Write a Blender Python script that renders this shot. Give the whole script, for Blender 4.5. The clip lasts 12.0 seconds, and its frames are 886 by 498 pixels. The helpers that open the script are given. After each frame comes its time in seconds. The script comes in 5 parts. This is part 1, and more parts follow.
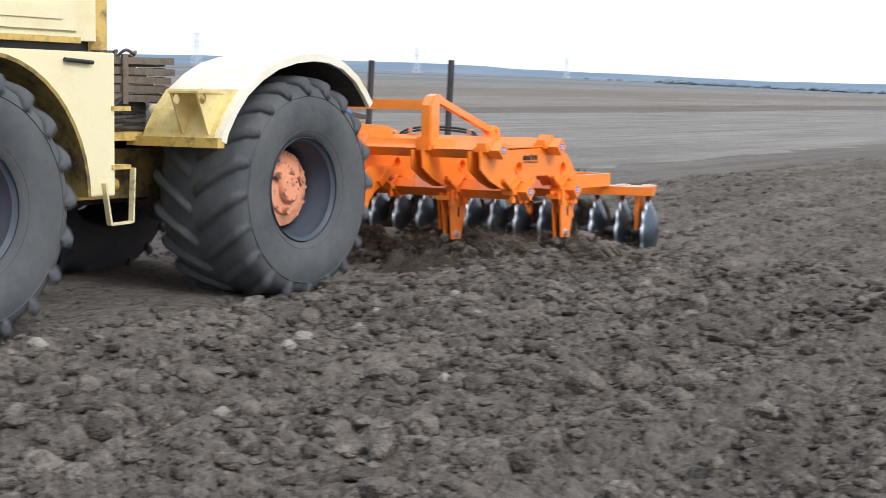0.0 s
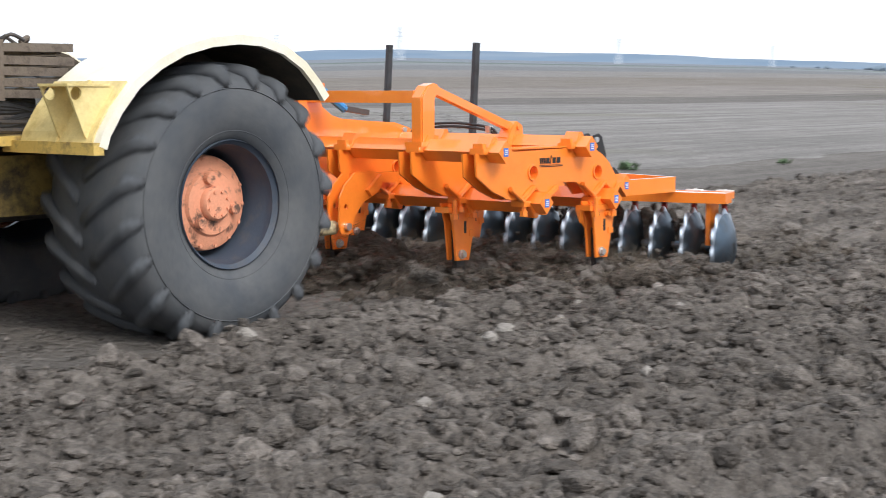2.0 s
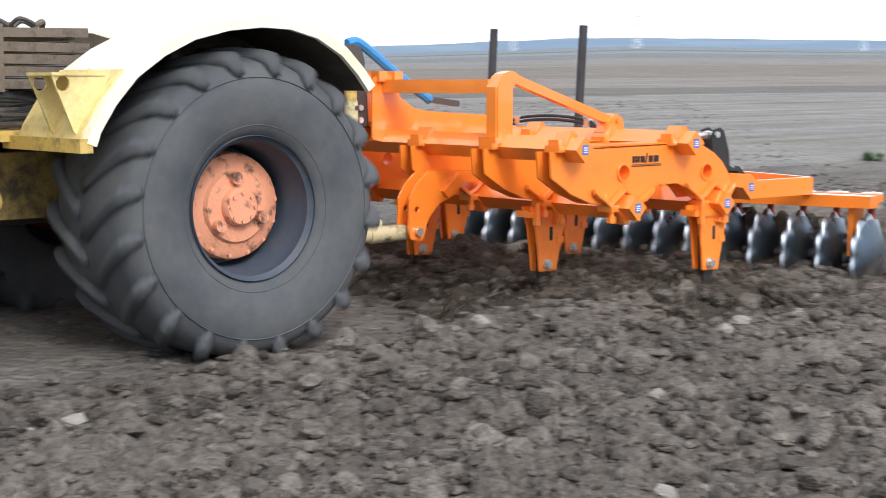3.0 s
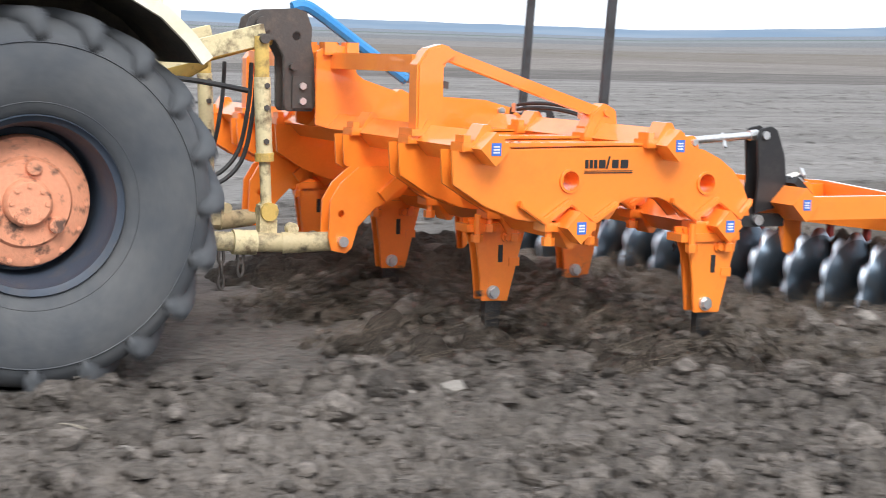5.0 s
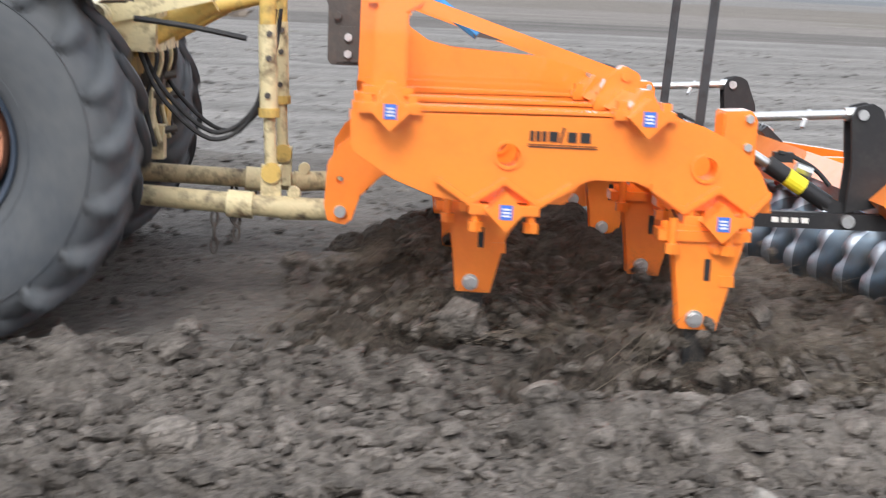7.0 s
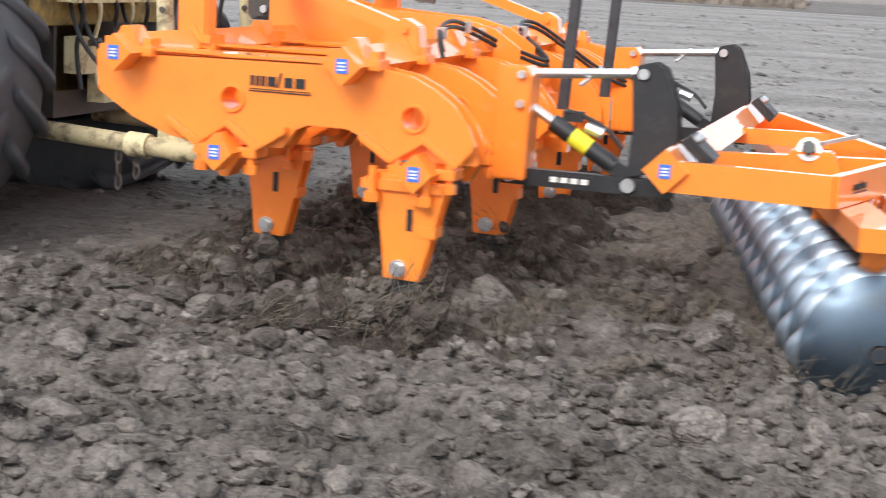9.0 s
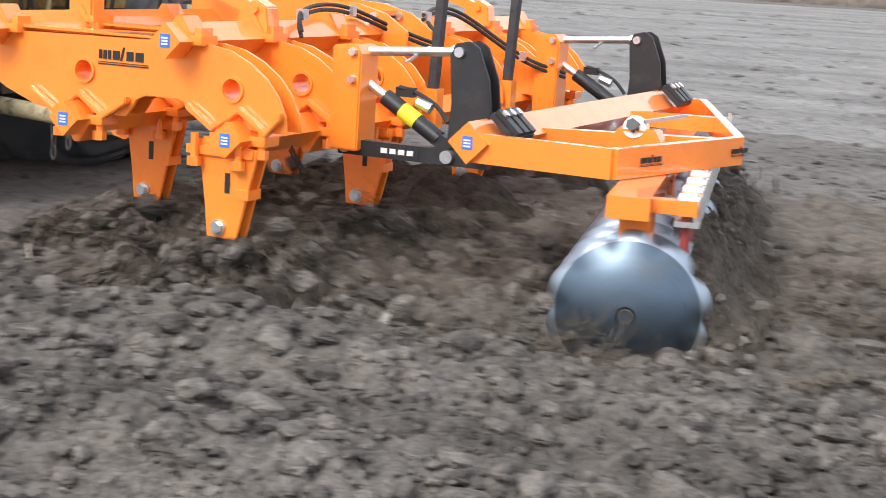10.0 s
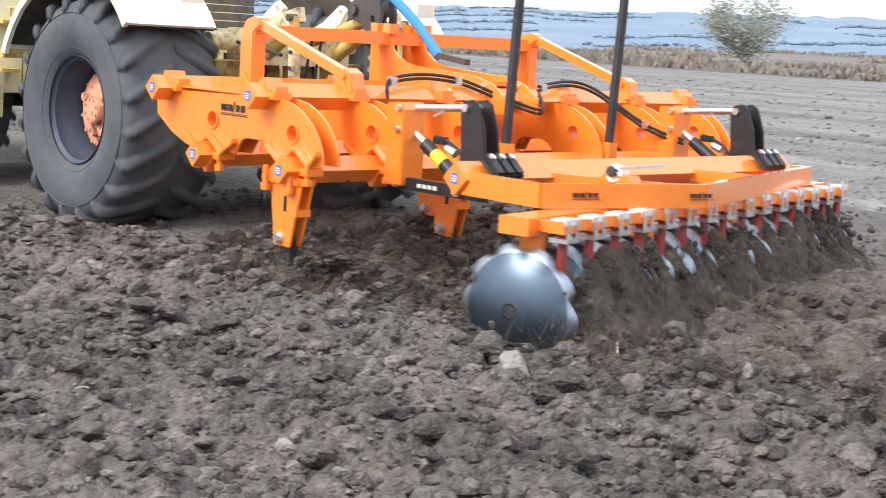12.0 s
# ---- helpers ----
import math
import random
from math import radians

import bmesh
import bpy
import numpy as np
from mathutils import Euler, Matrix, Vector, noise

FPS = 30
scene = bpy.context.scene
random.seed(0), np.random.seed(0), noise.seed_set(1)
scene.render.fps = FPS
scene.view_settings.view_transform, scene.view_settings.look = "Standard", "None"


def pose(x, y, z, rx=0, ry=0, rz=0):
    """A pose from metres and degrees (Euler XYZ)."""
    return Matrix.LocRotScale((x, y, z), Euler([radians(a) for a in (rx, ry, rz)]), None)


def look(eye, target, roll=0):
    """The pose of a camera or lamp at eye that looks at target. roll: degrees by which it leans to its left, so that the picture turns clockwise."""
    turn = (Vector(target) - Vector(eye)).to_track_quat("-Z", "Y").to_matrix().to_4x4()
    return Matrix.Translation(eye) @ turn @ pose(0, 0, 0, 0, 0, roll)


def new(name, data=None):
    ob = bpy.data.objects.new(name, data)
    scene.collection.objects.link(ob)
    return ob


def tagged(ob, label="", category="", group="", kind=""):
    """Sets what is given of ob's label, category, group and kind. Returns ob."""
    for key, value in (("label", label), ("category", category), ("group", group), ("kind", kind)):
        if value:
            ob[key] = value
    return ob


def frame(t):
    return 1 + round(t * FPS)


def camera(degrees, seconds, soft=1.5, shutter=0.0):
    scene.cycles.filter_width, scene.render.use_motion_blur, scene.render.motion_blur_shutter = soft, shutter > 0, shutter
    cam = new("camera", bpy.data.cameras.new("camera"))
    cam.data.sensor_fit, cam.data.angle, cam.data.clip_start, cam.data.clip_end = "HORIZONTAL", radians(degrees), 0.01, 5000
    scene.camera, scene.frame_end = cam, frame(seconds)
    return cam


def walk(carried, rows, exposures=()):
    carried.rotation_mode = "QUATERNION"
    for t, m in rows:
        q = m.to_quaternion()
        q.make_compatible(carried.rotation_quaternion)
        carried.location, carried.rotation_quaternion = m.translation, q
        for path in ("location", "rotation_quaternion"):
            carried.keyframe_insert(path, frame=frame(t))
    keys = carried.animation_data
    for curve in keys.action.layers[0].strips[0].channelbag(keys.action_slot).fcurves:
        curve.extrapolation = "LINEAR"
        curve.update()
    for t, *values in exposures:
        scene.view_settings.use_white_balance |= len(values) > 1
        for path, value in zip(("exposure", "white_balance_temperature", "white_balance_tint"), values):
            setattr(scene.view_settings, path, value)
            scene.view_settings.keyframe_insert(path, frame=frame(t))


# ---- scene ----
# ---- camera ----
cam = camera(31.9, 12.0, 0.8, 0.75)
EYE = Vector((0.0, 0.0, 1.85))
# seconds, yaw to the left, pitch up, lean, place of the machine along its lane
PATH = [
    (0, -61.17, -6.00, 1.75, 13.851),
    (0.5, -58.58, -6.24, 1.28, 13.031),
    (1, -57.05, -6.18, 1.30, 12.256),
    (1.5, -55.94, -6.24, 1.27, 11.397),
    (2, -53.70, -6.46, 0.88, 10.456),
    (2.5, -49.71, -6.76, 0.72, 9.497),
    (3, -45.02, -6.99, 0.65, 8.585),
    (3.2, -43.60, -7.08, 1.02, 8.233),
    (4.8, -32.89, -8.03, 1.71, 5.214),
    (5, -30.87, -8.03, 1.98, 4.843),
    (5.5, -24.31, -8.19, 1.97, 3.949),
    (6, -16.84, -8.42, 2.56, 2.999),
    (6.5, -11.70, -9.10, 2.47, 2.053),
    (7, -7.54, -10.04, 2.80, 1.170),
    (7.2, -5.58, -10.43, 2.84, 0.783),
    (8.8, 11.36, -11.60, 2.66, -2.241),
    (9, 12.55, -11.36, 2.92, -2.558),
    (9.5, 15.90, -11.47, 2.42, -3.491),
    (10, 20.11, -11.54, 2.90, -4.492),
    (10.5, 26.99, -10.72, 2.39, -5.468),
    (11, 32.55, -9.56, 2.34, -6.411),
    (11.5, 37.77, -8.66, 2.79, -7.383),
    (11.8, 40.93, -8.62, 2.60, -7.945),
    (11.9, 41.63, -8.63, 2.52, -8.130),
    (12, 42.09, -8.64, 2.45, -8.314),
]


def view(yaw, pitch, lean):
    a, p = radians(yaw), radians(pitch)
    way = Vector((-math.sin(a) * math.cos(p), math.cos(a) * math.cos(p), math.sin(p)))
    return look(EYE, EYE + way, lean)


EXPOSURES = [(0, 0.41), (1.5, 0.45), (2.5, 0.60), (3.2, 0.65), (5.0, 0.68), (7.0, 0.68), (9.0, 0.80), (11.0, 0.88), (12.0, 0.93)]
walk(cam, [(t, view(y, p, r)) for t, y, p, r, _ in PATH], EXPOSURES)

# ---- light: bright overcast sky ----
world = bpy.data.worlds.new("overcast")
scene.world = world
world.use_nodes = True
wn, wl = world.node_tree.nodes, world.node_tree.links
sky = wn.new("ShaderNodeTexSky")
sky.sky_type, sky.sun_disc = "NISHITA", False
sky.sun_elevation, sky.sun_rotation = radians(42), radians(198)
sky.dust_density, sky.air_density = 4.0, 1.0
dim = wn.new("ShaderNodeMixRGB")
dim.blend_type = "MULTIPLY"
dim.inputs[0].default_value = 1.0
dim.inputs[2].default_value = (0.08, 0.08, 0.08, 1)
cloud = wn.new("ShaderNodeMixRGB")
cloud.inputs[0].default_value = 0.8
cloud.inputs[2].default_value = (0.935, 1.0, 1.10, 1)
wl.new(sky.outputs[0], dim.inputs[1])
wl.new(dim.outputs[0], cloud.inputs[1])
wl.new(cloud.outputs[0], wn["Background"].inputs[0])
wn["Background"].inputs[1].default_value = 1.05
sun = new("sun", bpy.data.lights.new("sun", "SUN"))
sun.data.energy, sun.data.angle, sun.data.color = 1.5, radians(22), (1.0, 0.97, 0.93)
sun.matrix_world = look((-3, -9, 8.5), (0, 0, 0))


# ---- materials ----
def material(name, rough=0.6, metal=0.0, coat=0.0):
    m = bpy.data.materials.new(name)
    m.use_nodes = True
    b = m.node_tree.nodes["Principled BSDF"]
    b.inputs["Roughness"].default_value, b.inputs["Metallic"].default_value = rough, metal
    b.inputs["Coat Weight"].default_value = coat
    return m, m.node_tree.nodes, m.node_tree.links, b


def worn(name, base, dirt, rough=0.6, metal=0.0, scale=6.0, low=0.5, high=0.75, bump=0.15, fine=60.0, coat=0.0, vary=0.12):
    """A surface with large stains of a second colour and fine grain."""
    m, n, l, b = material(name, rough, metal, coat)
    at = n.new("ShaderNodeTexCoord")
    big, small = n.new("ShaderNodeTexNoise"), n.new("ShaderNodeTexNoise")
    big.inputs["Scale"].default_value, big.inputs["Detail"].default_value = scale, 8.0
    big.inputs["Roughness"].default_value = 0.65
    small.inputs["Scale"].default_value, small.inputs["Detail"].default_value = fine, 4.0
    for t in (big, small):
        l.new(at.outputs["Object"], t.inputs["Vector"])
    ramp = n.new("ShaderNodeValToRGB")
    ramp.color_ramp.elements[0].position, ramp.color_ramp.elements[1].position = low, high
    ramp.color_ramp.elements[0].color, ramp.color_ramp.elements[1].color = (*base, 1), (*dirt, 1)
    l.new(big.outputs[0], ramp.inputs[0])
    tone = n.new("ShaderNodeMapRange")
    tone.inputs[3].default_value, tone.inputs[4].default_value = 1 - vary, 1 + vary
    l.new(small.outputs[0], tone.inputs[0])
    mul = n.new("ShaderNodeMixRGB")
    mul.blend_type, mul.inputs[0].default_value = "MULTIPLY", 1.0
    l.new(ramp.outputs[0], mul.inputs[1])
    l.new(tone.outputs[0], mul.inputs[2])
    l.new(mul.outputs[0], b.inputs["Base Color"])
    rr = n.new("ShaderNodeMapRange")
    rr.inputs[3].default_value, rr.inputs[4].default_value = rough - 0.08, min(1, rough + 0.2)
    l.new(big.outputs[0], rr.inputs[0])
    l.new(rr.outputs[0], b.inputs["Roughness"])
    bp = n.new("ShaderNodeBump")
    bp.inputs["Strength"].default_value, bp.inputs["Distance"].default_value = bump, 0.01
    l.new(small.outputs[0], bp.inputs["Height"])
    l.new(bp.outputs[0], b.inputs["Normal"])
    return m


def earth(name, dark, pale, grass=None, crumb=24.0, bump=0.8, dry=0.5, strips=False, spread=0.5, rows=False):
    """Crumbly soil: broad damp and dry patches, crumbs of many tones, fine relief."""
    m, n, l, b = material(name, 0.95)
    b.inputs["Specular IOR Level"].default_value = 0.12
    at = n.new("ShaderNodeNewGeometry")

    def mathed(kind, one, two, three=None):
        node = n.new("ShaderNodeMath")
        node.operation = kind
        for slot, v in zip(node.inputs, (one, two, three)):
            if isinstance(v, (int, float)):
                slot.default_value = v
            elif v is not None:
                l.new(v, slot)
        return node.outputs[0]

    tex = []
    for size, detail in ((0.55, 6), (6.0, 8), (70.0, 5), (0.035, 5)):
        t = n.new("ShaderNodeTexNoise")
        t.inputs["Scale"].default_value, t.inputs["Detail"].default_value = size, detail
        t.inputs["Roughness"].default_value = 0.7
        l.new(at.outputs["Position"], t.inputs["Vector"])
        tex.append(t.outputs[0])
    warp = n.new("ShaderNodeTexNoise")
    warp.inputs["Scale"].default_value = crumb * 0.8
    l.new(at.outputs["Position"], warp.inputs["Vector"])
    bent = n.new("ShaderNodeMixRGB")
    bent.blend_type, bent.inputs[0].default_value = "ADD", 0.03
    l.new(at.outputs["Position"], bent.inputs[1])
    l.new(warp.outputs["Color"], bent.inputs[2])
    cells = []
    for size in (crumb, crumb * 2.6):
        v = n.new("ShaderNodeTexVoronoi")
        v.inputs["Scale"].default_value = size
        l.new(bent.outputs[0], v.inputs["Vector"])
        cells.append(v)
    tint = []
    for v in cells:
        one = n.new("ShaderNodeSeparateColor")
        l.new(v.outputs["Color"], one.inputs[0])
        tint.append(one.outputs[0])
    broad = mathed("MULTIPLY_ADD", tex[1], 0.8, tex[0])
    tone = mathed("MULTIPLY_ADD", tint[0], spread, broad)
    tone = mathed("MULTIPLY_ADD", tint[1], spread * 0.8, tone)
    tone = mathed("MULTIPLY_ADD", tex[2], 0.5, tone)
    ramp = n.new("ShaderNodeValToRGB")
    ramp.color_ramp.elements[0].position, ramp.color_ramp.elements[1].position = 0.0, 1.0
    ramp.color_ramp.elements[0].color, ramp.color_ramp.elements[1].color = (*dark, 1), (*pale, 1)
    fit = n.new("ShaderNodeMapRange")
    fit.inputs[1].default_value, fit.inputs[2].default_value = 1.15 + 0.9 * spread - dry, 1.15 + 0.9 * spread + dry
    l.new(tone, fit.inputs[0])
    l.new(fit.outputs[0], ramp.inputs[0])
    island = n.new("ShaderNodeMapRange")
    island.inputs[3].default_value, island.inputs[4].default_value = 0.62, 1.48
    l.new(at.outputs["Random Per Island"], island.inputs[0])
    mul = n.new("ShaderNodeMixRGB")
    mul.blend_type, mul.inputs[0].default_value = "MULTIPLY", 1.0
    l.new(ramp.outputs[0], mul.inputs[1])
    l.new(island.outputs[0], mul.inputs[2])
    last = mul
    if grass:
        gr = n.new("ShaderNodeValToRGB")
        gr.color_ramp.elements[0].position, gr.color_ramp.elements[1].position = 0.56, 0.68
        gr.color_ramp.elements[0].color, gr.color_ramp.elements[1].color = (0, 0, 0, 1), (0.6, 0.6, 0.6, 1)
        l.new(tex[3], gr.inputs[0])
        gm = n.new("ShaderNodeMixRGB")
        gm.inputs[2].default_value = (*grass, 1)
        l.new(gr.outputs[0], gm.inputs[0])
        l.new(mul.outputs[0], gm.inputs[1])
        last = gm
    if rows:
        # lighter and darker bands paint in the shading of ridges and furrows left by earlier rounds
        lie = n.new("ShaderNodeMapping")
        lie.inputs["Scale"].default_value = (0.13, 1.7, 0.3)
        l.new(at.outputs["Position"], lie.inputs["Vector"])
        shade_noise = n.new("ShaderNodeTexNoise")
        shade_noise.inputs["Scale"].default_value, shade_noise.inputs["Detail"].default_value = 1.0, 4.0
        l.new(lie.outputs[0], shade_noise.inputs["Vector"])
        worked = n.new("ShaderNodeMapRange")
        worked.inputs[1].default_value, worked.inputs[2].default_value = 0.32, 0.68
        worked.inputs[3].default_value, worked.inputs[4].default_value = 0.78, 1.26
        l.new(shade_noise.outputs[0], worked.inputs[0])
        shaded = n.new("ShaderNodeMixRGB")
        shaded.blend_type, shaded.inputs[0].default_value = "MULTIPLY", 1.0
        l.new(last.outputs[0], shaded.inputs[1])
        l.new(worked.outputs[0], shaded.inputs[2])
        last = shaded
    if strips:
        # neighbouring fields lie in strips beside the lane, each worked in its own way; past 260 m blue haze is put
        # into the colour
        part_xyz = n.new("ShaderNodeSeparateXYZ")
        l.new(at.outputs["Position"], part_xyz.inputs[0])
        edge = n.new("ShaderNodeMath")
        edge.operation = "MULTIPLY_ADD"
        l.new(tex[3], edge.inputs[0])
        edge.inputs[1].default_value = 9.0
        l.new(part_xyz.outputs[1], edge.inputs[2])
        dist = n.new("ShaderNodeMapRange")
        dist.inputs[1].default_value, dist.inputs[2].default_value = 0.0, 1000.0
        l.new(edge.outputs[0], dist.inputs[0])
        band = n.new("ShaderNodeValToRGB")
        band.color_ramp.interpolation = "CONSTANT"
        # first stop darkens the near strip: lane soil with tractor shade in its colour
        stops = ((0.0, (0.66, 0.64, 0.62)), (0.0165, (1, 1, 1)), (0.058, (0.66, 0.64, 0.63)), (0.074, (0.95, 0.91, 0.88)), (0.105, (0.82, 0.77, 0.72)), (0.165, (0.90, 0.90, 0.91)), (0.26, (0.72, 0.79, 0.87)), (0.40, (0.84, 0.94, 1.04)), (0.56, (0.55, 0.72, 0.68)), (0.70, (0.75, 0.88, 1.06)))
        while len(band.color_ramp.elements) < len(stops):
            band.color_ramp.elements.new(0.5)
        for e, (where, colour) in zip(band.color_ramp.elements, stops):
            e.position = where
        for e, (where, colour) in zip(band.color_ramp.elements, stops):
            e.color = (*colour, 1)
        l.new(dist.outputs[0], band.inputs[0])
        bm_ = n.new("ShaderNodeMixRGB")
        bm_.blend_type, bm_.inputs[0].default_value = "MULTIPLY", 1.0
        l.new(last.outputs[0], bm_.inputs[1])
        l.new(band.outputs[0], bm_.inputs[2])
        # streaks left by earlier passes along the field
        lay = n.new("ShaderNodeMapping")
        lay.inputs["Scale"].default_value = (0.035, 0.8, 1.0)
        l.new(at.outputs["Position"], lay.inputs["Vector"])
        streak = n.new("ShaderNodeTexNoise")
        streak.inputs["Scale"].default_value, streak.inputs["Detail"].default_value = 1.0, 6.0
        l.new(lay.outputs[0], streak.inputs["Vector"])
        lane = n.new("ShaderNodeMapRange")
        lane.inputs[1].default_value, lane.inputs[2].default_value = 0.3, 0.7
        lane.inputs[3].default_value, lane.inputs[4].default_value = 0.76, 1.24
        l.new(streak.outputs[0], lane.inputs[0])
        bs_ = n.new("ShaderNodeMixRGB")
        bs_.blend_type, bs_.inputs[0].default_value = "MULTIPLY", 1.0
        l.new(bm_.outputs[0], bs_.inputs[1])
        l.new(lane.outputs[0], bs_.inputs[2])
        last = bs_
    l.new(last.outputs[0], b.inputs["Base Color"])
    bp = n.new("ShaderNodeBump")
    bp.inputs["Strength"].default_value, bp.inputs["Distance"].default_value = bump, 0.035
    high = mathed("MULTIPLY_ADD", cells[0].outputs["Distance"], -0.9, tex[1])
    high = mathed("MULTIPLY_ADD", cells[1].outputs["Distance"], -0.5, high)
    high = mathed("MULTIPLY_ADD", tex[2], 0.3, high)
    l.new(high, bp.inputs["Height"])
    l.new(bp.outputs[0], b.inputs["Normal"])
    return m


SOIL = earth("tilled_soil", (0.0375, 0.0328, 0.0289), (0.2300, 0.2040, 0.1820), bump=0.9, spread=0.36, dry=0.54, rows=True)
CHALKY = earth("chalky_soil", (0.15, 0.138, 0.125), (0.31, 0.288, 0.262), bump=0.6, spread=0.3, dry=0.7)
TURNED = earth("turned_soil", (0.0360, 0.0309, 0.0267), (0.1980, 0.1725, 0.1500), bump=0.85, spread=0.36, dry=0.58)
DAMP = earth("fresh_soil", (0.0230, 0.0190, 0.0158), (0.1500, 0.1260, 0.1050), bump=0.95, spread=0.4, dry=0.6)
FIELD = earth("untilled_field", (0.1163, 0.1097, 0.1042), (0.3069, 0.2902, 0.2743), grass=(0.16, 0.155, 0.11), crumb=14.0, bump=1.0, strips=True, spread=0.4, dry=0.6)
ORANGE = worn("orange_paint", (1.0, 0.264, 0.030), (0.95, 0.232, 0.026), 0.30, coat=1.0, bump=0.03, vary=0.05)
CREAM = worn("cream_paint", (0.84, 0.76, 0.50), (0.76, 0.63, 0.33), 0.5, scale=2.5, bump=0.05, vary=0.08)
WHITISH = worn("faded_cream_paint", (0.84, 0.81, 0.70), (0.74, 0.66, 0.45), 0.5, scale=2.0, low=0.45, high=0.8, bump=0.05, vary=0.08)
YELLOW = worn("chipped_yellow_paint", (0.66, 0.46, 0.13), (0.16, 0.11, 0.06), 0.6, scale=9, low=0.48, high=0.72, bump=0.2)
GRIMY = worn("grimy_yellow_paint", (0.34, 0.24, 0.07), (0.07, 0.055, 0.035), 0.8, scale=6, low=0.42, high=0.66, bump=0.3)
PALE = worn("pale_hitch_paint", (0.70, 0.61, 0.37), (0.20, 0.15, 0.09), 0.6, scale=9, low=0.50, high=0.68, bump=0.2)
GREASY = worn("greasy_hitch_paint", (0.58, 0.49, 0.29), (0.10, 0.078, 0.055), 0.55, scale=7, low=0.46, high=0.64, bump=0.2)
STAINED = worn("stained_yellow_paint", (0.78, 0.64, 0.30), (0.50, 0.36, 0.12), 0.55, scale=5, low=0.45, high=0.75, bump=0.1)
DARKBROWN = worn("dark_brown_steel", (0.045, 0.038, 0.030), (0.10, 0.078, 0.055), 0.9, scale=5, low=0.45, high=0.75, bump=0.4)
FIBRE = worn("dry_root_fibre", (0.175, 0.143, 0.107), (0.08, 0.065, 0.05), 0.9, scale=9, low=0.4, high=0.65, bump=0.0)
RUBBER = worn("dusty_rubber", (0.057, 0.065, 0.077), (0.128, 0.130, 0.132), 0.75, scale=3.5, low=0.3, high=0.8, bump=0.25, fine=25)
RIM = worn("blue_grey_rim", (0.045, 0.062, 0.09), (0.085, 0.085, 0.09), 0.5, scale=8)
HUB = worn("faded_orange_hub", (0.80, 0.34, 0.20), (0.13, 0.07, 0.05), 0.6, scale=8, low=0.53, high=0.63, bump=0.25)
STEEL = worn("dark_machine_steel", (0.10, 0.09, 0.085), (0.16, 0.13, 0.11), 0.5, 0.5, scale=9, bump=0.2)
CHROME = worn("zinc_plated_steel", (0.70, 0.70, 0.70), (0.5, 0.49, 0.47), 0.28, 0.9, scale=20, bump=0.03)
BLACK = worn("black_paint", (0.018, 0.018, 0.02), (0.035, 0.034, 0.033), 0.4, scale=10, bump=0.03)
HOSE = worn("black_hose", (0.02, 0.02, 0.022), (0.04, 0.04, 0.04), 0.55, scale=12, bump=0.1)
BLUEHOSE = worn("blue_hose", (0.03, 0.25, 0.60), (0.05, 0.22, 0.45), 0.5, scale=12, bump=0.05)
DISCFACE = worn("polished_disc_steel", (0.105, 0.14, 0.18), (0.12, 0.115, 0.105), 0.33, 0.95, scale=7, low=0.5, high=0.8, bump=0.05)
# bare edge steel, paler than the face with sky gleam in its colour
DISCEDGE = worn("bare_edge_with_gleam", (0.33, 0.38, 0.44), (0.22, 0.235, 0.26), 0.36, 0.92, scale=9, bump=0.05)
RED = worn("red_scraper_paint", (0.30, 0.035, 0.03), (0.16, 0.06, 0.045), 0.5, scale=10)
WHITE = worn("white_paint", (0.80, 0.78, 0.74), (0.6, 0.56, 0.5), 0.5, scale=12)
BLUE = worn("blue_sticker", (0.05, 0.16, 0.60), (0.06, 0.15, 0.5), 0.4, scale=12, bump=0.0)
YTAPE = worn("yellow_label", (0.80, 0.72, 0.03), (0.7, 0.6, 0.03), 0.5, scale=12, bump=0.0)
WOOD = worn("weathered_planks", (0.16, 0.13, 0.105), (0.07, 0.055, 0.045), 0.9, scale=14, bump=0.4)
POST = worn("grey_post_steel", (0.055, 0.058, 0.064), (0.03, 0.028, 0.026), 0.55, 0.4, scale=10, bump=0.1)


STRAW = worn("dry_grass_blades", (0.24, 0.198, 0.16), (0.18, 0.148, 0.12), 0.9, scale=0.4, bump=0.0)
# twig colour is lightened for the haze before the bush
TWIG = worn("hazed_grey_twigs", (0.30, 0.31, 0.25), (0.24, 0.245, 0.20), 0.9, scale=3.0, bump=0.0)
GREEN = worn("weed_leaf", (0.09, 0.14, 0.07), (0.12, 0.15, 0.08), 0.8, scale=9, bump=0.0)
PYLON = worn("galvanised_lattice", (0.62, 0.66, 0.70), (0.55, 0.58, 0.62), 0.7, scale=0.2, bump=0.0)
STRAWBIT = worn("bleached_straw", (0.50, 0.45, 0.36), (0.34, 0.29, 0.21), 0.8, scale=20, bump=0.0)
# blue-grey tree colour holds the haze of distance
TREES = worn("hazed_tree_mass", (0.165, 0.22, 0.27), (0.135, 0.185, 0.235), 0.9, scale=0.02, bump=0.0)
# glow and blue colour stand in for haze over the distant ridge
HILLS, hn, hl, hb = material("hazed_hills", 1.0)
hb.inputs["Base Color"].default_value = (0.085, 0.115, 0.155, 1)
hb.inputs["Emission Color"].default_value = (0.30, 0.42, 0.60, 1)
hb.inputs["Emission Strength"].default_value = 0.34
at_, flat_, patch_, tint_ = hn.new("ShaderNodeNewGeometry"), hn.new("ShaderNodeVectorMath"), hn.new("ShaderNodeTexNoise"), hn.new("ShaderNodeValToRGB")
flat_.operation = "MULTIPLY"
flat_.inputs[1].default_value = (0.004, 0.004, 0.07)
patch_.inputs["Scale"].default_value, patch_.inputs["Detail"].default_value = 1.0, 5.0
